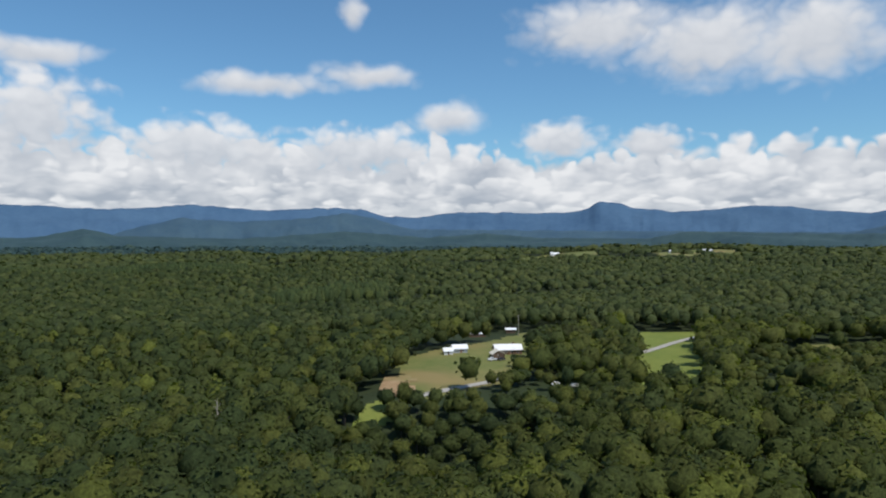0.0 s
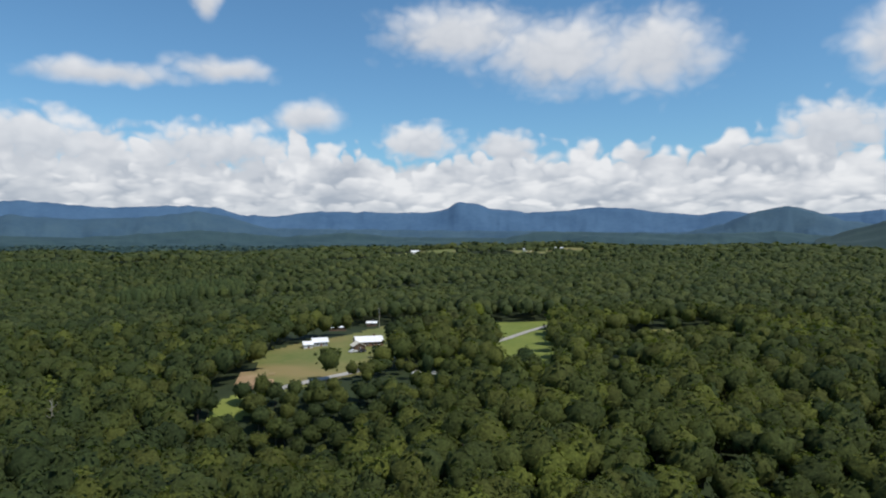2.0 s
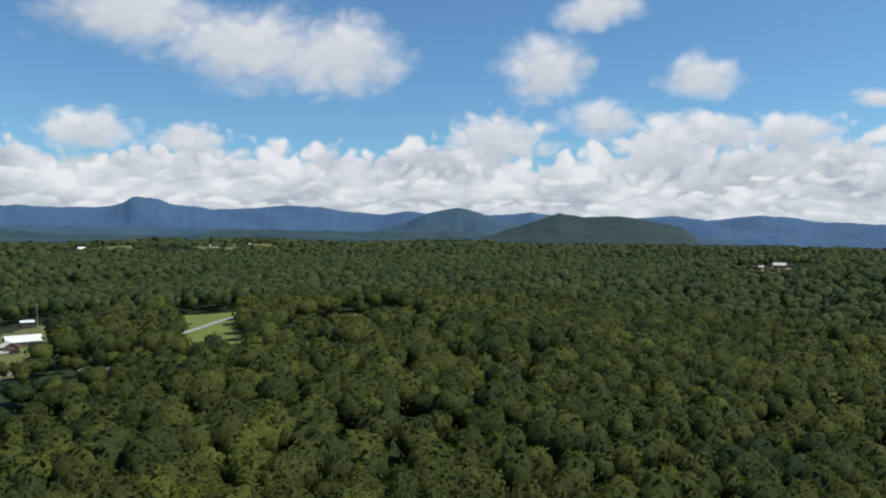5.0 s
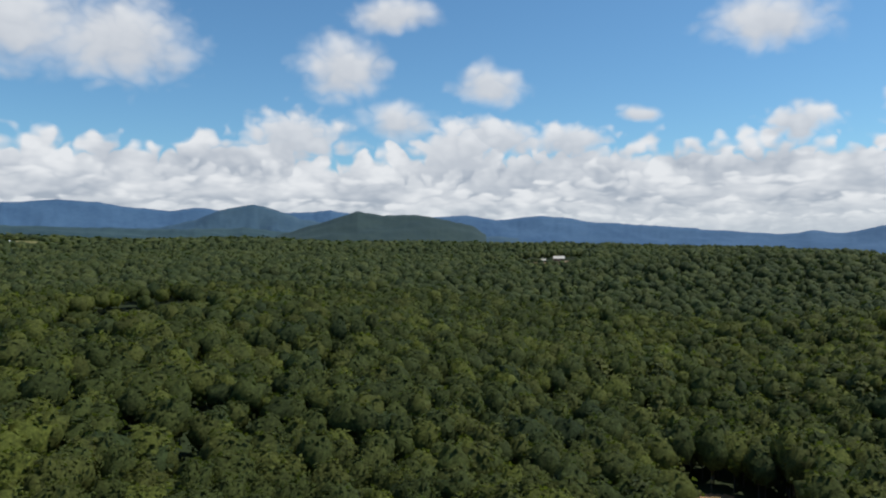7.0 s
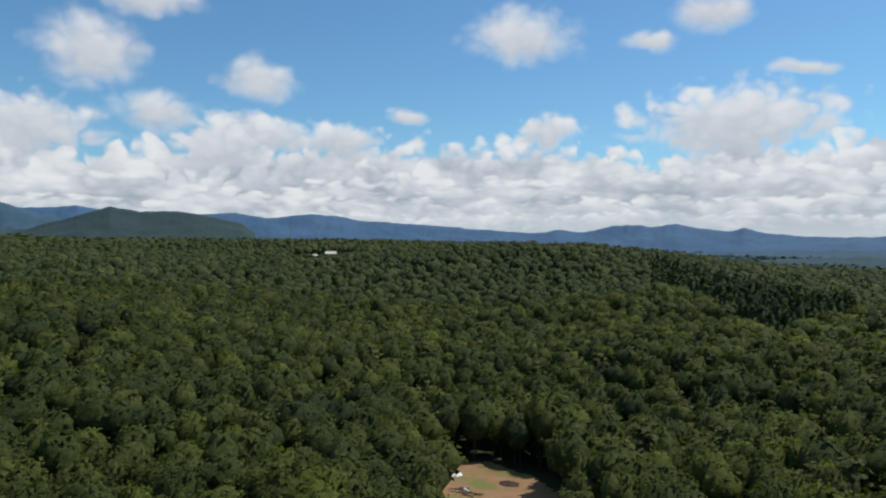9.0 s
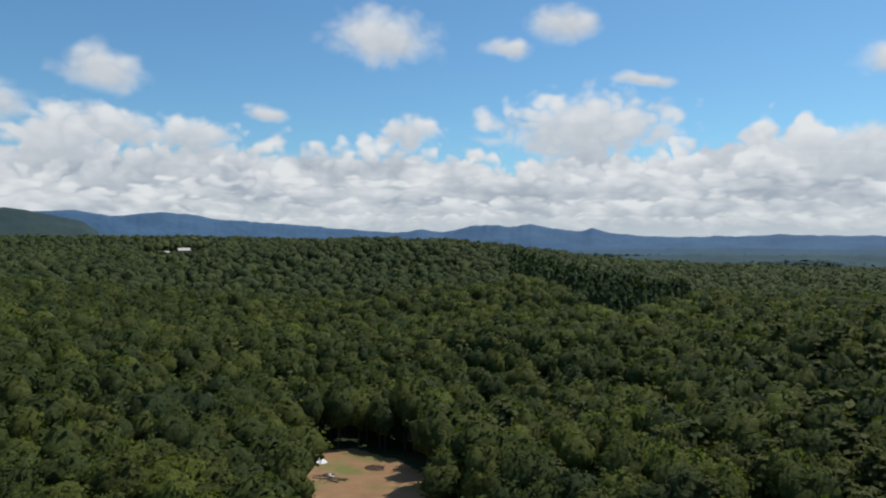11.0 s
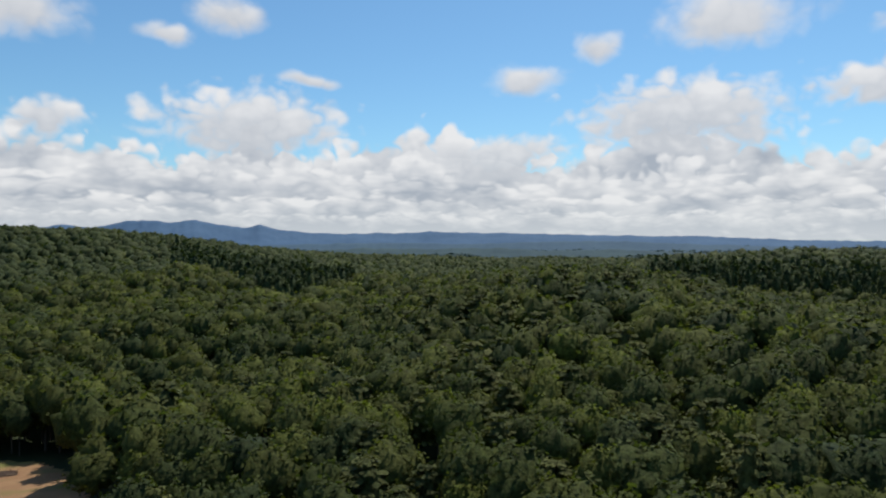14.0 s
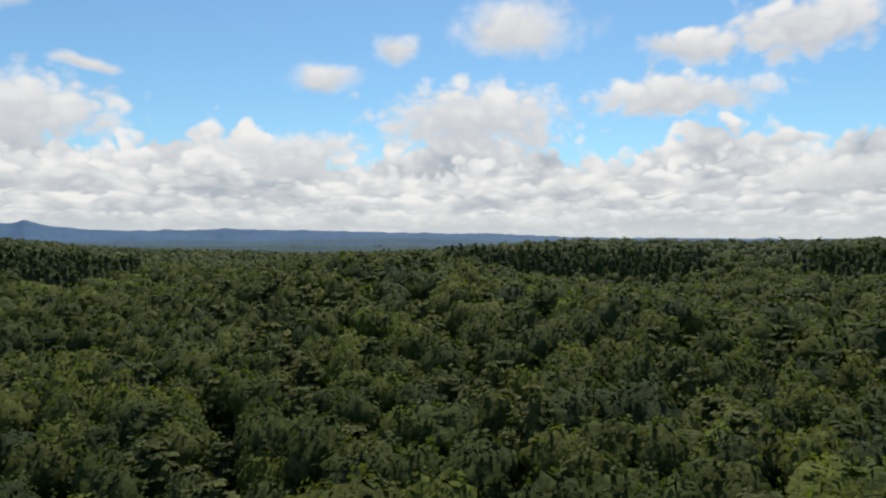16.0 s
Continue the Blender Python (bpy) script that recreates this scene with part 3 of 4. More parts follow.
# ground kept free round buildings and single trees: x, y, radius
YARDS = [(188, 67, 9), (176, 64, 7), (30, 368, 17), (4, 370, 13), (18, 429, 11), (40, 446, 8), (46, 428, 4), (48, 304, 6), (92, 290, 6), (103, 424, 6), (-20, 228, 5), (-81, 249, 4), (32, 336, 7), (22, 314, 8), (26, 321, 7), (49, 291, 4), (86, 274, 6)]
YOUNG = [(0.62, [(58, 212), (112, 226), (126, 264), (72, 256)]), (0.65, [(-34, 222), (125, 222), (130, 250), (-34, 250)]), (0.6, [(-34, 250), (130, 250), (126, 290), (98, 262), (72, 256), (66, 300), (36, 312), (20, 300), (-8, 276), (-34, 266)]),
         (0.6, [(540, 300), (560, 365), (700, 445), (750, 370)]),
         (0.5, [(108, 272), (150, 350), (226, 358), (222, 322), (180, 275)])]
TALL = [(178, 25, 17), (212, 40, 16), (215, 70, 14)]


def is_pine(x, y):
    """The planted pine stands."""
    r, b = np.hypot(x, y), bearing_of(x, y)
    band = (b > -40) & (b < -16) & (r > 1170 - 2 * (b + 28)) & (r < 1340)
    knoll = (b > -14) & (b < -5) & (np.abs(r - 820 - 6 * b) < 60)
    slope = (b > 86.5) & (b < 100) & (r > 490 - 17 * (b - 86.5) + 32 * np.clip(b - 95, 0, 9)) & (r < 620 - 14 * (b - 86.5))
    wall = (b > 124) & (b < 143) & (r > 425) & (r < 475)
    end = (b > 150) & (r > 400) & (r < 470)
    return band | knoll | slope | wall | end


def is_scattered_pine(x, y):
    """Olive pines among the broadleaf trees of the near slope."""
    r, b = np.hypot(x, y), bearing_of(x, y)
    return (b > 60) & (r < 330) & (np.modf(np.abs(np.sin(x * 12.99 + y * 78.23)) * 4375.8)[0] < np.clip((b - 70) / 220, 0.05, 0.22))


def is_dark(x, y):
    """Which trees get the darker leaves: many in the western woods, few elsewhere."""
    r, b = np.hypot(x, y), bearing_of(x, y)
    share = np.interp(b, [-40, -12, -2, 10, 60, 90, 130], [0.75, 0.65, 0.4, 0.12, 0.08, 0.12, 0.22])
    return (r < 1350) & (np.modf(np.abs(np.sin(x * 3.17 + y * 41.7)) * 9173.3)[0] < share)


def spots_of(x, y, low=0.76, high=1.20):
    n = len(x)
    size = low + (high - low) * rng.beta(1.8, 1.8, n)
    for low_size, poly in YOUNG:
        size = np.where(inside(x, y, poly), size * low_size, size)
    for tx, ty, r in TALL:
        size = np.where(np.hypot(x - tx, y - ty) < r, size * 1.35, size)
    return np.stack([x, y, land(x, y), rng.uniform(0, 2 * np.pi, n), size], 1)


def woods(label, x, y, leafy, piny, trunks=False, leaves=None):
    """Joined woods: leafy and pine trees, each kind one object."""
    pine = is_pine(x, y)
    mixed = is_scattered_pine(x, y) & ~pine
    dark_sel = is_dark(x, y) & ~pine & ~mixed
    for kind, sel, shapes, mat in (("woodland", ~pine & ~mixed & ~dark_sel, leafy, leaves or LEAVES), ("pine_woods", pine, piny, NEEDLES), ("dark_trees", dark_sel, leafy, DARK_LEAVES), ("pine_trees", mixed, OPEN_PINES if leafy is NEAR_CROWNS else FAR_OPEN_PINES, OLIVE_NEEDLES)):
        if sel.any() and shapes:
            px, py = x[sel], y[sel]
            if kind == "pine_woods":
                px, py = np.concatenate([px, px + 3.9]), np.concatenate([py, py + 3.4])
            s = spots_of(px, py)
            v, n, f, t = spread(shapes, s, rng.random(len(s)))
            tagged(new(kind, mesh_of(kind, v, f, mat, t, True, n)), {"woodland": label, "pine_woods": "dark green planted pine stand", "dark_trees": "darker green broadleaf trees in dense woods"}.get(kind, "olive-green pines with layered boughs in the woods"), "trees", kind="stuff")
            if trunks:
                v, n, f, t = spread([trunk_shape(11, 0.22, 4)], s, rng.random(len(s)))
                tagged(new("tree_trunks", mesh_of("tree_trunks", v, f, BARK)), "grey-brown trunks in the woods", "tree trunks", kind="stuff")


def tree_thing(x, y, size, shape, label, mat=None, wide=1.0, turn=0.0, group="", trunk_top=11):
    """A single tree: trunk with limbs, and a crown of leaf clumps."""
    top = new("tree")
    top.matrix_world = pose(x, y, float(land(x, y)), 0, 0, turn) @ Matrix.Diagonal((size * wide, size * wide, size, 1))
    v, n, f = trunk_shape(trunk_top, 0.24, 6, 4)
    new("trunk", mesh_of("trunk", v, f, BARK)).parent = top
    v, n, f = shape
    new("crown", mesh_of("crown", v, f, mat or LEAVES, np.full(len(v), rng.random()), True, n)).parent = top
    return tagged(top, label, "tree", group)


NEAR_CROWNS = [lumpy_dome(8, 12, 22, 410, 0.30) for _ in range(8)]
NEAR_PINES = [joined(pine_crown(13, 24, 0.5), core(1.9, 3, 16, 5, 6)) for _ in range(3)]
CLOSE_CROWNS = [lumpy_dome(6, 9, 14, 96, 0.45) for _ in range(10)]
MID_CROWNS = [lumpy_dome(5, 7, 10, 34, 0.68) for _ in range(10)]
MID_PINES = [joined(pine_crown(9, 6, 0.85), core(2.2, 2, 16, 4, 5)) for _ in range(4)]
FAR_CROWNS = [lumpy_dome(4, 6, 8, 10, 0.95, wide=4.8) for _ in range(10)]
FAR_PINES = [joined(pine_crown(6, 2, 1.3), core(2.5, 2, 16, 4, 5)) for _ in range(4)]
OPEN_PINES = [joined(open_pine_crown(7, 5, 5, 0.38), core(1.7, 4, 12.5, 4, 6)) for _ in range(5)]
FAR_OPEN_PINES = [joined(open_pine_crown(5, 4, 3, 0.66), core(1.9, 4, 12.5, 4, 5)) for _ in range(4)]
REMOTE_CROWNS = [lumpy_dome(3, 5, 5, 3, 1.7, wide=5.8, low=-0.3) for _ in range(10)]
REMOTE_PINES = [core(3.6, 2, 17, 4, 5) for _ in range(4)]
CLUMPS = [lumpy_dome(3, 5, 5, 2, 3.5, wide=12.0, high=7.5, low=-0.2, middle=6.5) for _ in range(10)]
B0, B1 = -40, 163

# the nearest trees, each a thing of its own
xs, ys = stand(70, 160, 7.5, B0, B1)
rs, bs = np.hypot(xs, ys), bearing_of(xs, ys)
single = ((bs > 50) & (rs > 78) & (rs < 126)) | ((bs <= 50) & (rs > 105) & (rs < 136))
single &= ~is_pine(xs, ys) & ~is_scattered_pine(xs, ys)
protos = {True: [], False: []}
LABELS = ["green broadleaf tree with a rounded leafy crown", "tall broadleaf tree with a full lumpy crown"]
dark_flags = is_dark(xs[single], ys[single])
for (x, y, z, turn, size), dark in zip(spots_of(xs[single], ys[single]), dark_flags.tolist()):
    kin = protos[dark]
    k = len(kin)
    if k < len(NEAR_CROWNS):
        kin.append(tree_thing(x, y, size, NEAR_CROWNS[k], ("dark " if dark else "") + LABELS[k % 2] + " in dense woods", DARK_LEAVES if dark else None,
                              turn=math.degrees(turn), group="woodland trees"))
        continue
    side = size ** 0.6 * rng.uniform(0.85, 1.42)
    p = kin[rng.integers(len(kin))]
    copy_thing(p, pose(x, y, z, 0, 0, math.degrees(turn)) @ Matrix.Diagonal((side / p.scale[0], side / p.scale[1], size / p.scale[2], 1)))
rest = ~single
woods("dense green broadleaf woods with rounded crowns", xs[rest], ys[rest], NEAR_CROWNS, NEAR_PINES, True)
woods("dense green broadleaf woods below the eye", *stand(0, 70, 8.4, -180, 180), MID_CROWNS, MID_PINES, True)
woods("green broadleaf woods behind", *stand(70, 260, 11.0, B1, 180), MID_CROWNS, MID_PINES)
woods("green broadleaf woods behind", *stand(70, 260, 11.0, -180, B0), MID_CROWNS, MID_PINES)
woods("dense green broadleaf woods", *stand(160, 290, 7.5, B0, B1), CLOSE_CROWNS, MID_PINES, True)
woods("dense green broadleaf woods", *stand(290, 450, 7.7, B0, B1), MID_CROWNS, MID_PINES)
woods("dense green broadleaf woods", *stand(450, 720, 8.2, B0, B1), FAR_CROWNS, FAR_PINES, leaves=DISTANT_HAZE_LEAVES)
woods("far green woods", *stand(720, 1350, 12.6, B0, B1), REMOTE_CROWNS, REMOTE_PINES, leaves=DISTANT_HAZE_LEAVES)
woods("far rolling woods", *stand(1350, 2100, 23.0, B0, 70), CLUMPS, None, leaves=DISTANT_HAZE_LEAVES)
woods("far woods tinted bluish by painted haze", *stand(1350, 2100, 23.0, 70, B1), CLUMPS, None, leaves=FAR_HAZE_LEAVES)
woods("far woods tinted bluish by painted haze", *stand(2100, 3700, 42.0, B0, B1), CLUMPS, None, leaves=FAR_HAZE_LEAVES)


# ---------- single trees in the open ----------
def single_trees():
    oval = NEAR_CROWNS
    tree_thing(86, 274, 1.0, oval[0], "dark columnar evergreen tree standing in the field", NEEDLES, 0.9)
    tree_thing(94, 268, 0.62, oval[1], "dark bushy tree beside the columnar tree", NEEDLES, 1.1)
    tree_thing(103, 424, 1.05, oval[2], "bright yellow-green tree at the field edge", GOLD_LEAVES, 1.1)
    tree_thing(-20, 228, 0.8, joined(pine_crown(13, 26, 0.5), core(1.3, 4, 15, 4, 5)), "conical grey-green evergreen beside the lawn", LEAVES, 1.1)
    tree_thing(32, 338, 0.48, oval[3], "small round dark tree before the house", NEEDLES, 0.9)
    tree_thing(49, 290, 0.8, oval[4], "dark evergreen beside parked cars", NEEDLES, 0.7)
    tree_thing(66, 372, 1.1, oval[5], "broad olive-brown tree behind the house", OLIVE_LEAVES, 1.35)
    tree_thing(80, 392, 1.05, oval[6], "broad olive-brown tree beside the lane", OLIVE_LEAVES, 1.3)
    for bearing, far, size, k in ((-3.4, 266, 0.82, 1), (-1.3, 258, 0.66, 4), (4.8, 284, 0.5, 5), (-8.6, 268, 0.8, 0), (-9.6, 284, 0.85, 3)):
        tree_thing(far * math.sin(radians(bearing)), far * math.cos(radians(bearing)), size, oval[k], "full green broadleaf tree beside the lane below the meadow", None, 1.0)
    tree_thing(128, 352, 0.95, oval[7], "pale olive tree with a wide crown by the lane", OLIVE_LEAVES, 1.4)


GOLD_LEAVES = foliage("gold_leaves", ((0.10, 0.13, 0.02), (0.13, 0.155, 0.022), (0.14, 0.16, 0.024), (0.16, 0.17, 0.03)))
OLIVE_LEAVES = foliage("olive_leaves", ((0.060, 0.072, 0.026), (0.072, 0.082, 0.028), (0.085, 0.090, 0.032), (0.10, 0.105, 0.036)))
single_trees()


def dead_tree(x, y):
    """Bare grey tree with forked limbs."""
    top = new("dead_tree")
    top.matrix_world = pose(x, y, float(land(x, y)))
    v, n, f = trunk_shape(15, 0.3, 6, 0)
    new("trunk", mesh_of("trunk", v, f, DEAD_WOOD)).parent = top
    for k in range(9):
        a, z, l = k * 2.1, 6.5 + k * 0.9, 3.6 - k * 0.22
        bm = bmesh.new()
        bmesh.ops.create_cone(bm, cap_ends=True, segments=5, radius1=0.13, radius2=0.03, depth=l)
        bmesh.ops.translate(bm, verts=bm.verts, vec=(0, 0, l / 2))
        bmesh.ops.transform(bm, verts=bm.verts, matrix=pose(0.12, 0, z, 0, 0, math.degrees(a)) @ pose(0, 0, 0, 0, 48, 0))
        part("limb", bm, DEAD_WOOD, top)
    return tagged(top, "bare pale grey dead tree among green woods", "dead tree")


DEAD_WOOD = mottled("dead_wood", ((0.25, 0.23, 0.20), (0.42, 0.39, 0.34)), 1.2)
dead_tree(-81, 249)

# ---------- buildings ----------
WHITE_METAL = mottled("white_metal_roof", ((0.74, 0.75, 0.76), (0.84, 0.84, 0.84)), 0.5, 0.45)
WHITE_SIDING = mottled("white_siding", ((0.58, 0.59, 0.60), (0.70, 0.70, 0.70)), 0.4, 0.6)
GREY_SIDING = mottled("grey_siding", ((0.30, 0.32, 0.35), (0.40, 0.42, 0.45)), 0.4, 0.6)
BROWN_SIDING = mottled("brown_siding", ((0.12, 0.075, 0.05), (0.19, 0.12, 0.08)), 0.4, 0.7)
TAN_ROOF = mottled("tan_roof", ((0.58, 0.53, 0.44), (0.70, 0.65, 0.55)), 0.4, 0.6)
DARK_GLASS = mottled("dark_glass", ((0.02, 0.025, 0.03), (0.035, 0.04, 0.05)), 0.4, 0.08)
DOOR_PAINT = mottled("door_paint", ((0.20, 0.10, 0.07), (0.26, 0.14, 0.09)), 0.6, 0.5)
TRIM = mottled("trim_paint", ((0.70, 0.70, 0.68), (0.80, 0.80, 0.78)), 0.6, 0.5)


def box(x0, y0, z0, x1, y1, z1, bevel=0.03):
    bm = bmesh.new()
    bmesh.ops.create_cube(bm, size=1)
    bmesh.ops.transform(bm, verts=bm.verts, matrix=Matrix.Translation(((x0 + x1) / 2, (y0 + y1) / 2, (z0 + z1) / 2)) @ Matrix.Diagonal((x1 - x0, y1 - y0, z1 - z0, 1)))
    if bevel:
        bmesh.ops.bevel(bm, geom=bm.edges[:], offset=bevel, segments=1, affect="EDGES")
    return bm


def solid(points, faces):
    bm = bmesh.new()
    vs = [bm.verts.new(p) for p in points]
    for f in faces:
        bm.faces.new([vs[i] for i in f])
    bmesh.ops.recalc_face_normals(bm, faces=bm.faces[:])
    return bm


def window(parent, x, y, z, w, h, across):
    """A window on a wall: a frame with a dark pane; across is the wall's way, 'x' or 'y'."""
    s = 0.07 if across == "x" else w / 2
    t = w / 2 if across == "x" else 0.07
    frame_ob = part("window", box(x - t, y - s, z - h / 2, x + t, y + s, z + h / 2, 0.02), TRIM, parent)
    k = 0.82
    if across == "x":
        part("pane", box(x - t * k, y - s - 0.02, z - h / 2 * k, x + t * k, y + s + 0.02, z + h / 2 * k, 0), DARK_GLASS, frame_ob)
    else:
        part("pane", box(x - t - 0.02, y - s * k, z - h / 2 * k, x + t + 0.02, y + s * k, z + h / 2 * k, 0), DARK_GLASS, frame_ob)


def gabled(name, label, category, x, y, turn, length, width, wall, rise, siding, roofing, windows=3, door=True, chimney=False, sink=0.6):
    """A building with a gable roof: length runs along its own x."""
    top = new(name)
    z = min(float(land(x + dx, y + dy)) for dx in (-length / 2, length / 2) for dy in (-width / 2, width / 2))
    top.matrix_world = pose(x, y, z, 0, 0, turn)
    l, w = length / 2, width / 2
    part("wall", solid([(-l, -w, -sink), (l, -w, -sink), (l, w, -sink), (-l, w, -sink), (-l, -w, wall), (l, -w, wall), (l, w, wall), (-l, w, wall), (-l, 0, wall + rise), (l, 0, wall + rise)],
                       [(0, 1, 5, 4), (2, 3, 7, 6), (1, 2, 6, 9, 5), (3, 0, 4, 8, 7), (0, 3, 2, 1), (4, 5, 9, 8), (6, 7, 8, 9)]), siding, top)
    o, t = 0.5, 0.16
    drop = rise * o / w
    pts = []
    for xx in (-l - o, l + o):
        pts += [(xx, -w - o, wall - drop + 0.02), (xx, 0, wall + rise + 0.02), (xx, w + o, wall - drop + 0.02),
                (xx, -w - o, wall - drop + t), (xx, 0, wall + rise + t), (xx, w + o, wall - drop + t)]
    roof = part("roof", solid(pts, [(0, 1, 7, 6), (1, 2, 8, 7), (3, 9, 10, 4), (4, 10, 11, 5), (0, 6, 9, 3), (2, 5, 11, 8), (0, 3, 4, 1), (1, 4, 5, 2), (6, 7, 10, 9), (7, 8, 11, 10)]), roofing, top)
    for side in (-1, 1):
        for k in range(int(length / 0.9) + 1):
            q = -l + k * 0.9
            if q < l:
                seam = solid([(q - 0.03, side * (w + o), wall - drop + t), (q + 0.03, side * (w + o), wall - drop + t), (q + 0.03, 0, wall + rise + t), (q - 0.03, 0, wall + rise + t),
                              (q, side * (w + o), wall - drop + t + 0.05), (q, 0, wall + rise + t + 0.05)], [(0, 4, 5, 3), (1, 2, 5, 4), (0, 1, 4), (2, 3, 5)])
                part("seam", seam, roofing, roof)
    for side in (-1, 1):
        for k in range(windows):
            window(top, -l + length * (k + 0.75) / (windows + 0.5), side * w, wall * 0.58, 1.1, 1.2, "x")
    window(top, -l, 0, wall * 0.62, 1.0, 1.1, "y")
    if door:
        d = part("door", box(-0.5 + l * 0.1, -w - 0.06, 0, 0.5 + l * 0.1, -w + 0.04, 2.05), DOOR_PAINT, top)
        part("handle", box(0.32 + l * 0.1, -w - 0.12, 0.98, 0.40 + l * 0.1, -w - 0.05, 1.06, 0.01), TRIM, d)
    if chimney:
        part("chimney", box(l * 0.4, 0.3, wall, l * 0.4 + 0.9, 1.1, wall + rise + 1.0), BROWN_SIDING, top)
    return tagged(top, label, category)


gabled("house", "farmhouse with brown walls and a white metal roof", "house", 31.5, 371, 8, 14, 8, 2.8, 2.3, BROWN_SIDING, WHITE_METAL, 4, True, True)
gabled("carport", "brown gabled porch wing with a pale roof beside the house", "carport", 25.5, 360, 98, 7, 6, 2.5, 1.8, BROWN_SIDING, TAN_ROOF, 1)
gabled("shed", "long grey barn with a white metal roof", "shed", 6.5, 374, 10, 7.5, 6, 2.5, 1.7, GREY_SIDING, WHITE_METAL, 2)
gabled("shed", "small white gabled garden shed at the meadow edge", "shed", 0.5, 368, 10, 4.5, 4, 2.3, 1.3, WHITE_SIDING, WHITE_METAL, 1)
gabled("shed", "low open shed with a pale metal roof at the wood edge", "shed", 18, 429, 4, 10, 4, 2.2, 0.7, BROWN_SIDING, WHITE_METAL, 0, False)
gabled("shed", "small white-roofed shed under the trees", "shed", 40, 446, 0, 6, 3.5, 2.3, 0.8, BROWN_SIDING, WHITE_METAL, 0, False)
gabled("house", "white-roofed house hidden in the woods by the lane", "house", 76, 446, -10, 9, 6, 2.6, 1.3, GREY_SIDING, WHITE_METAL, 2)
gabled("house", "far white farmhouse on a pale field", "house", 219, 1446, 5, 17, 9, 5.0, 3.0, WHITE_SIDING, WHITE_METAL, 5, True, True)
gabled("barn", "far white metal barn on a hilltop farm", "barn", 484, 1524, 0, 17, 10, 4.0, 2.5, WHITE_SIDING, WHITE_METAL, 3)
gabled("barn", "long far white barn on a hilltop farm", "barn", 549, 1505, -6, 20, 10, 4.0, 2.5, WHITE_SIDING, WHITE_METAL, 3)
gabled("house", "tan-roofed house standing in the far woods", "house", 734, 410, -60, 12, 8, 4.2, 2.6, BROWN_SIDING, TAN_ROOF, 4, True, True)
gabled("shed", "small pale shed in the far woods", "shed", 722, 424, -60, 5, 4, 3.0, 1.4, BROWN_SIDING, TAN_ROOF, 1)

CAR_WHITE = mottled("car_white", ((0.70, 0.70, 0.70), (0.78, 0.78, 0.78)), 0.6, 0.25)
CAR_DARK = mottled("car_dark", ((0.03, 0.03, 0.035), (0.05, 0.05, 0.055)), 0.6, 0.25)
RUBBER = mottled("rubber", ((0.015, 0.015, 0.015), (0.03, 0.03, 0.03)), 2.0)
STEEL = mottled("steel", ((0.35, 0.35, 0.36), (0.5, 0.5, 0.5)), 2.0, 0.4)


def car(label, x, y, turn, paint):
    """A parked car: body with bonnet and cabin, glass, four wheels, lamps."""
    top = new("car")
    top.matrix_world = pose(x, y, float(land(x, y)) + 0.25, 0, 0, turn)
    line = [(-2.25, 0.35), (-2.25, 0.85), (-2.05, 0.98), (-1.25, 1.02), (-0.7, 1.5), (0.75, 1.52), (1.55, 1.05), (2.2, 0.95), (2.28, 0.4)]
    pts = [(px, -0.88, pz) for px, pz in line] + [(px, 0.88, pz) for px, pz in line]
    n = len(line)
    bm = solid(pts, [tuple(range(n)), tuple(range(2 * n - 1, n - 1, -1))] + [(i, (i + 1) % n, n + (i + 1) % n, n + i) for i in range(n)])
    bmesh.ops.bevel(bm, geom=bm.edges[:], offset=0.06, segments=2, affect="EDGES")
    part("body", bm, paint, top)
    for s in (-1, 1):
        part("side_window", box(-0.85, s * 0.87 - 0.03, 1.06, 0.95, s * 0.87 + 0.03, 1.40, 0.01), DARK_GLASS, top)
        part("headlight", box(-2.3, s * 0.6 - 0.2, 0.66, -2.2, s * 0.6 + 0.2, 0.8, 0.02), STEEL, top)
        part("tail_light", box(2.2, s * 0.65 - 0.16, 0.7, 2.3, s * 0.65 + 0.16, 0.86, 0.02), DOOR_PAINT, top)
        for px in (-1.4, 1.4):
            bm = bmesh.new()
            bmesh.ops.create_cone(bm, cap_ends=True, segments=16, radius1=0.34, radius2=0.34, depth=0.22)
            bmesh.ops.transform(bm, verts=bm.verts, matrix=pose(px, s * 0.84, 0.32, 90, 0, 0))
            wheel = part("wheel", bm, RUBBER, top)
            bm = bmesh.new()
            bmesh.ops.create_cone(bm, cap_ends=True, segments=12, radius1=0.2, radius2=0.2, depth=0.24)
            bmesh.ops.transform(bm, verts=bm.verts, matrix=pose(px, s * 0.85, 0.32, 90, 0, 0))
            part("rim", bm, STEEL, wheel)
    return tagged(top, label, "car")


car("white car parked before the brown porch", 22.5, 352, 20, CAR_WHITE)
car("white car parked under the trees", 46, 303, 30, CAR_WHITE)
car("white car parked in a gap of the trees", 54, 300, 10, CAR_WHITE)
car("dark car parked beside the house", 27, 352.5, 40, CAR_DARK)


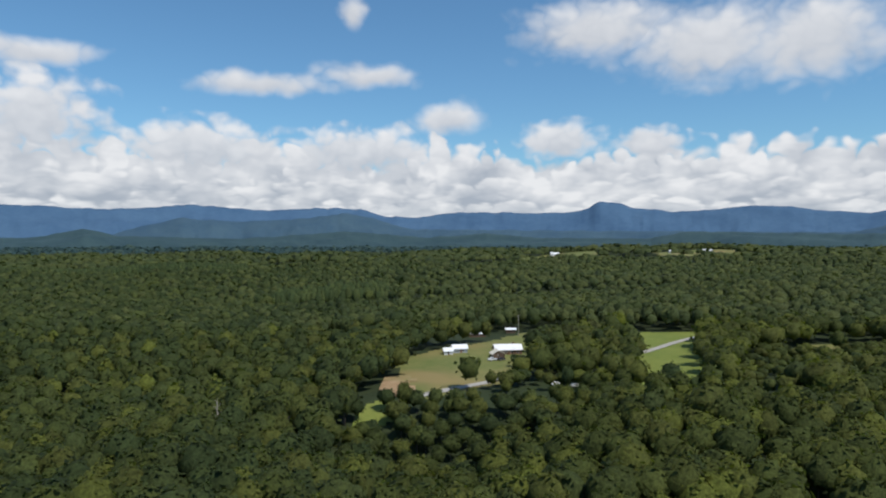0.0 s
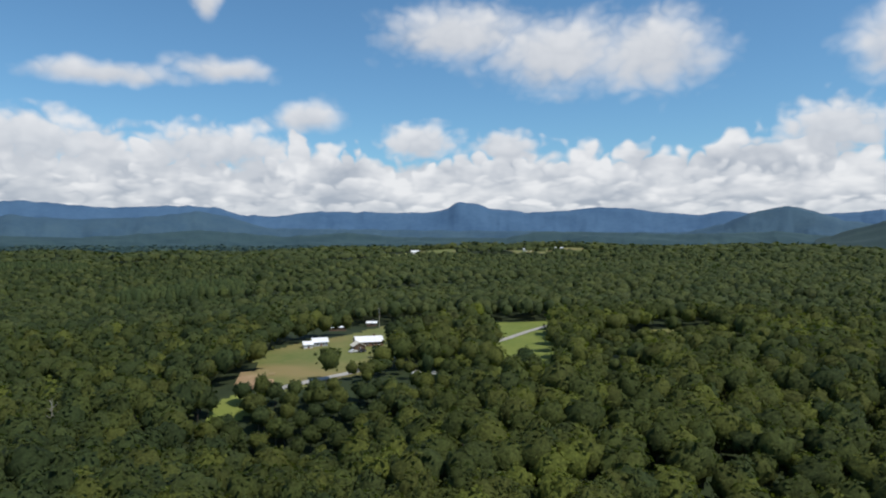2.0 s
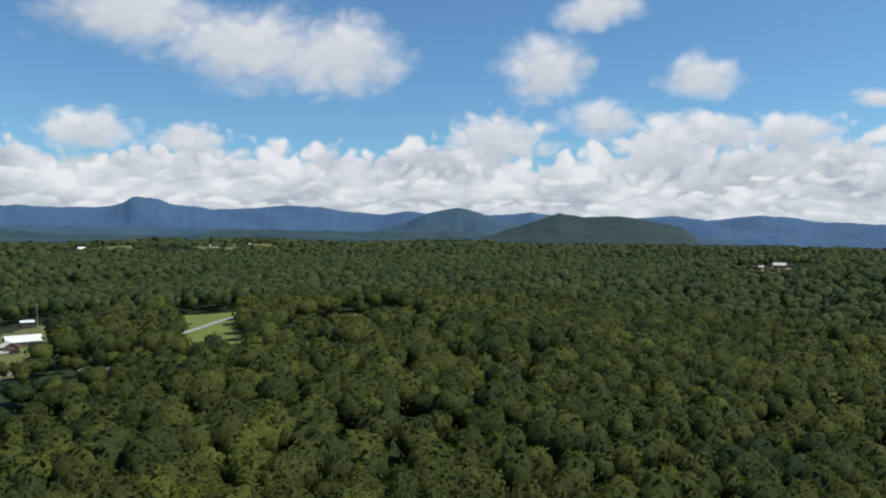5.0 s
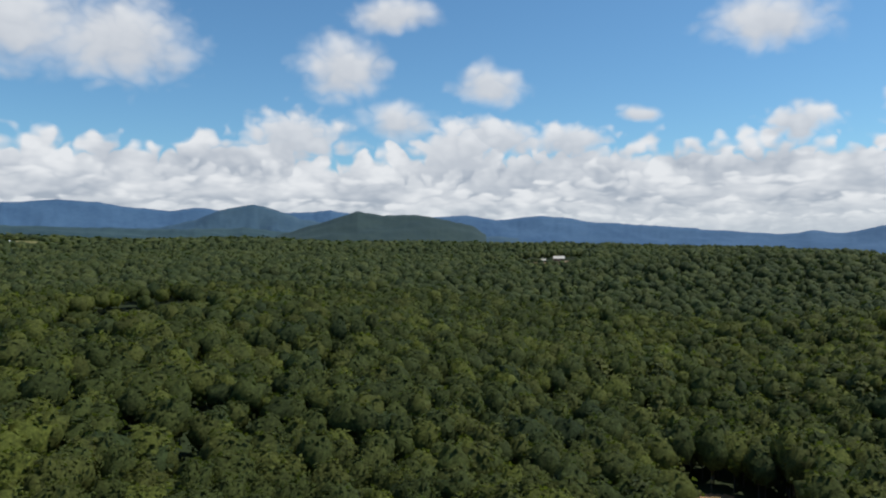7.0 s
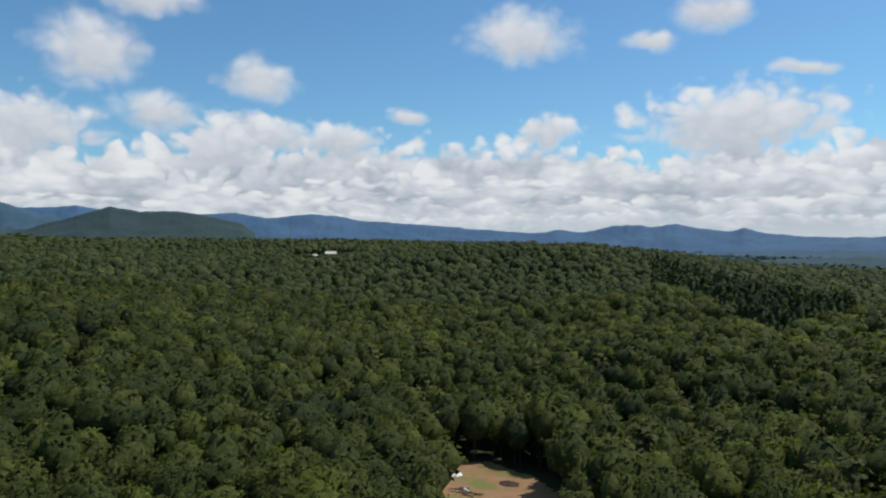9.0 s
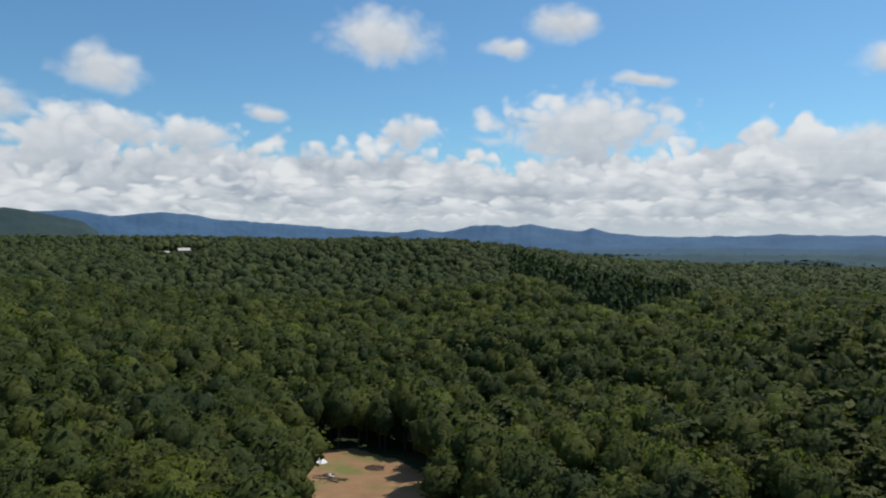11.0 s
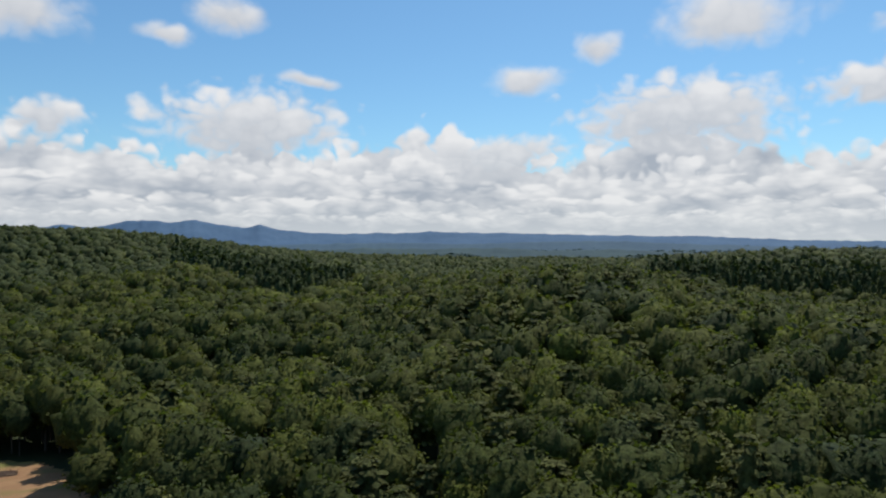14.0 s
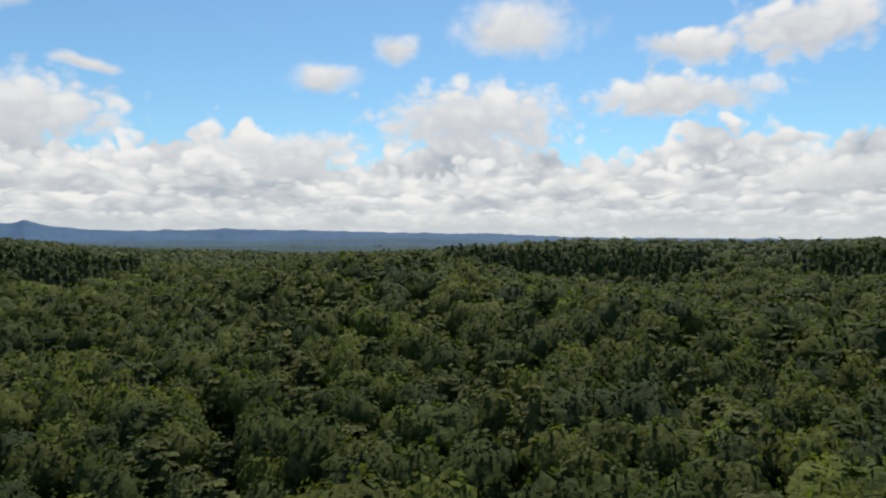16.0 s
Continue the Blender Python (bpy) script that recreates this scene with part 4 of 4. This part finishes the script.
def utility_pole(x, y, high, turn):
    top = new("utility_pole")
    top.matrix_world = pose(x, y, float(land(x, y)), 0, 0, turn)
    bm = bmesh.new()
    bmesh.ops.create_cone(bm, cap_ends=True, segments=10, radius1=0.2, radius2=0.13, depth=high + 1)
    bmesh.ops.translate(bm, verts=bm.verts, vec=(0, 0, high / 2 - 0.5))
    part("pole", bm, DEAD_WOOD, top)
    arm = part("crossarm", box(-1.1, -0.08, high - 0.8, 1.1, 0.08, high - 0.62), DEAD_WOOD, top)
    for q in (-0.95, -0.4, 0.4, 0.95):
        part("insulator", box(q - 0.06, -0.06, high - 0.62, q + 0.06, 0.06, high - 0.4, 0.02), STEEL, arm)
    return tagged(top, "pale wooden utility pole with a crossarm", "utility pole")


utility_pole(43, 428, 13, 10)
utility_pole(38, 318, 9, 60)

# ---------- the clearing ----------
TARP = mottled("white_tarp", ((0.72, 0.73, 0.74), (0.82, 0.82, 0.82)), 0.8, 0.5)
BRUSH = mottled("dead_brush", ((0.05, 0.032, 0.022), (0.12, 0.08, 0.055)), 0.8)
LOG_WOOD = mottled("log_wood", ((0.10, 0.07, 0.05), (0.24, 0.17, 0.12)), 0.8)


def heap(name, label, category, x, y, turn, a, b, high, mat, seed):
    """A crumpled heap: a lumpy dome with folds."""
    n, m = 26, 14
    t, r = np.meshgrid(np.linspace(0, 2 * np.pi, n, endpoint=False), np.linspace(0, 1, m), indexing="ij")
    edge = 1 + 0.18 * np.sin(3 * t + seed) + 0.12 * np.sin(7 * t + 2 * seed)
    px, py = a * r * edge * np.cos(t), b * r * edge * np.sin(t)
    lump = np.array([noise.noise(Vector((u * 0.9 + seed, v * 0.9, seed))) for u, v in zip(px.ravel(), py.ravel())]).reshape(px.shape)
    pz = high * (1 - r ** 2) * (0.75 + 0.8 * lump) + 0.03
    c, s = math.cos(radians(turn)), math.sin(radians(turn))
    gx, gy = x + px * c - py * s, y + px * s + py * c
    pz = np.where(r > 0.98, -0.1, pz)
    v = np.stack([gx, gy, land(gx, gy) + 0.25 + pz], -1).reshape(-1, 3)
    i, j = np.meshgrid(np.arange(n), np.arange(m - 1), indexing="ij")
    f = np.stack([i * m + j, i * m + j + 1, (i + 1) % n * m + j + 1, (i + 1) % n * m + j], -1).reshape(-1, 4)
    return tagged(new(name, mesh_of(name, v, f, mat)), label, category)


heap("tarp", "crumpled white tarp over a heap at the clearing edge", "tarp", 192.5, 69.0, 20, 4.0, 1.9, 1.5, TARP, 1.0)
heap("tarp", "small white sheet on the bare soil", "tarp", 178.5, 61.0, 60, 1.2, 0.7, 0.8, TARP, 4.0)


def brush_pile(x, y):
    """Dark brush: a low mound with many sticks."""
    top = new("brush_pile")
    z = float(land(x, y)) + 0.25
    top.matrix_world = pose(x, y, z)
    bm = bmesh.new()
    bmesh.ops.create_icosphere(bm, subdivisions=3, radius=1)
    for q in bm.verts:
        k = 1 + 0.35 * noise.noise(q.co * 2.2)
        q.co = Vector((q.co.x * 2.2 * k, q.co.y * 2.7 * k, max(q.co.z, -0.1) * 0.75 * k))
    part("mound", bm, BRUSH, top)
    for k in range(46):
        l = rng.uniform(0.8, 2.2)
        bm = bmesh.new()
        bmesh.ops.create_cone(bm, cap_ends=True, segments=5, radius1=0.06, radius2=0.02, depth=l)
        a, r = rng.uniform(0, 360), rng.uniform(0, 2.2)
        bmesh.ops.transform(bm, verts=bm.verts, matrix=pose(r * math.cos(a), r * 1.2 * math.sin(a), 0.62 - 0.16 * r + 0.15, rng.uniform(40, 100), 0, a))
        part("stick", bm, BRUSH, top)
    return tagged(top, "dark brown pile of dead brush on bare soil", "brush pile")


brush_pile(190.5, 52.5)


def log(x, y, turn, length, radius):
    bm = bmesh.new()
    bmesh.ops.create_cone(bm, cap_ends=True, segments=10, radius1=radius, radius2=radius * 0.6, depth=length)
    bmesh.ops.transform(bm, verts=bm.verts, matrix=pose(0, 0, 0, 0, 90, 0))
    for q in bm.verts:
        q.co.y += 0.12 * math.sin(q.co.x)
    me = bpy.data.meshes.new("log")
    bm.to_mesh(me)
    bm.free()
    me.materials.append(LOG_WOOD)
    ob = new("log", me)
    ob.matrix_world = pose(x, y, float(land(x, y)) + 0.27 + radius * 0.8, 0, 0, turn)
    return tagged(ob, "felled brown log lying on bare soil", "log", "felled logs")


for k in range(14):
    log(174 + 5.5 * rng.random(), 57.5 + 7 * rng.random(), -70 + rng.normal() * 28, rng.uniform(2.5, 8), rng.uniform(0.1, 0.2))


# ---------- far ranges ----------
def ridge(name, label, crest, foot, top, back, mat, spur=0.16, seed=0.0, sink=0.0):
    """A range of hills: crest is a row of (bearing, degrees of height); foot, top and back are distances."""
    b = np.linspace(crest[0][0], crest[-1][0], int((crest[-1][0] - crest[0][0]) * 9) + 2)
    h = np.interp(b, [c[0] for c in crest], [c[1] for c in crest])
    k = np.array([1, 2, 3, 2, 1]) / 9
    h = np.convolve(np.pad(h, 2, mode="edge"), k, "valid")
    h = h + 0.09 * np.array([noise.fractal(Vector((q * 0.7, seed, 2.0)), 0.9, 2.0, 4) for q in b])
    eye = np.interp(b, [-30, 32, 92, 155], [88, 86, 70, 55])
    h = eye + top * np.tan(np.radians(h))
    s = np.concatenate([np.linspace(0, 1, 16), [1.5, 2.0]])
    verts = []
    for q in s:
        r = foot + (top - foot) * q if q <= 1 else top + (back - top) * (q - 1)
        rise = q ** 1.25 if q <= 1 else max(0.0, 2.0 - q) ** 0.8
        x, y = r * np.sin(np.radians(b)), r * np.cos(np.radians(b))
        wave = np.array([noise.fractal(Vector((px / 330 + seed, py / 330, seed)), 0.9, 2.1, 5) for px, py in zip(x, y)])
        cut = spur * (h - 40) * wave * math.sin(math.pi * min(q, 1.0)) if q < 1 else 0
        low = land(x, y) - 10
        z = low + (h - low - sink) * rise + cut
        verts.append(np.stack([x, y, z], 1))
    v = np.concatenate(verts)
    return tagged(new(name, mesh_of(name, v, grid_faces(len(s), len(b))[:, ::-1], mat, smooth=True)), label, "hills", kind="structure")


FAR_CREST = [(-32.3, 2.63), (-30.3, 2.68), (-28.9, 2.56), (-25.2, 2.48), (-22.2, 2.71), (-19.8, 2.96), (-17.3, 2.74), (-14.3, 2.56), (-9.1, 2.83), (-6.9, 2.71), (-5.1, 2.18), (-2.3, 2.05), (0.4, 2.46), (3.1, 2.50), (7.2, 2.39), (10.3, 2.51), (11.4, 2.85), (11.9, 3.25), (13.8, 3.18), (14.5, 2.77), (17.8, 2.42), (20.4, 2.56), (23.1, 2.80), (25.8, 2.70), (27.2, 2.42), (30.6, 2.12), (32.6, 2.42), (34.2, 2.19), (40.7, 2.13), (42.7, 2.33), (46.7, 1.76), (52.0, 1.89), (53.4, 2.02), (53.8, 1.97), (56.0, 1.60), (59.2, 1.95), (61.0, 1.90), (63.2, 1.48), (66.6, 1.29), (70.0, 1.05), (73.3, 0.77), (74.0, 0.73), (77.1, 0.53), (79.0, 0.76), (81.1, 0.59), (83.3, 1.08), (84.6, 1.18), (86.4, 1.05), (88.0, 1.23), (90.9, 0.74), (92.1, 0.65), (92.8, 0.97), (94.1, 0.56), (97.7, 0.24), (102.3, 0.28), (106.3, 0.41), (113.1, 0.31), (125.0, 0.10), (126.7, 0.16), (133.8, -0.16), (151.6, -0.22)]
MID_CREST = [(-24.1, 1.04), (-20.6, 1.92), (-16.5, 1.66), (-12.2, 1.87), (-8.2, 2.39), (-6.0, 2.04), (-3.2, 1.14), (29.7, 0.81), (32.4, 1.43), (34.6, 2.37), (36.8, 2.70), (38.5, 2.29), (40.2, 1.66), (44.0, 1.06), (50.5, 0.69)]
NEAR_CREST = [(38.5, 0.26), (41.9, 1.29), (43.4, 1.80), (44.8, 2.25), (46.7, 1.93), (49.4, 2.01), (51.3, 1.70), (54.1, 1.10), (55.1, 0.42)]
FOOT_CREST = [(-38.4, 0.18), (-30.3, 0.40), (-27.1, 1.06), (-24.9, 0.54), (-16.5, 0.35), (-12.2, 0.63), (-8.2, 0.95), (-4.1, 0.68), (-1.4, 0.46), (3.1, 0.82), (7.2, 0.45), (15.9, 0.39), (18.8, 0.95), (25.8, 0.74), (31.6, 0.70), (35.9, 0.88), (42.7, 0.21)]
MID_CREST = [(-27.0, 0.0)] + MID_CREST + [(60.0, 0.0)]
FAR_CREST = [(-44.0, 2.6)] + FAR_CREST + [(170.0, 0.1)]
ridge("mountain_range", "long haze-blue forested mountain range with a flat-topped peak", FAR_CREST, 3900, 4550, 4900, RANGE_FAR, 0.16)
ridge("mountain_range", "wooded lower mountains tinted blue-green by painted haze", MID_CREST, 3600, 4100, 4500, RANGE_MID, 0.3, seed=3.0)
ridge("hills", "low wooded foothills with a haze-blue tint", FOOT_CREST, 3000, 3550, 3900, RANGE_FOOT, 0.3, seed=9.0)
ridge("hills", "dark green wooded hills with a faint haze tint", NEAR_CREST, 2500, 3200, 3700, RANGE_NEAR, seed=5.0)
VALLEY_CREST = [(88.0, -1.0), (94.0, -0.75), (99.0, -0.6), (104.0, -0.55), (109.0, -0.62), (114.0, -0.45), (118.0, -0.32), (122.0, -0.34), (126.0, -0.5), (131.0, -0.6), (140.0, -0.9)]
NEAR_VALLEY_CREST = [(90.0, -1.7), (96.0, -1.3), (101.0, -1.05), (106.0, -1.1), (111.0, -0.95), (116.0, -1.15), (121.0, -1.0), (127.0, -1.2), (134.0, -1.6)]
ridge("hills", "low haze-blue wooded ridges across a wide valley", VALLEY_CREST, 2500, 2950, 3300, RANGE_MID, 0.1, seed=12.0)
ridge("hills", "dark wooded ridge in the valley, tinted blue-green for haze", NEAR_VALLEY_CREST, 1750, 2150, 2450, RANGE_FOOT, 0.1, seed=15.0)
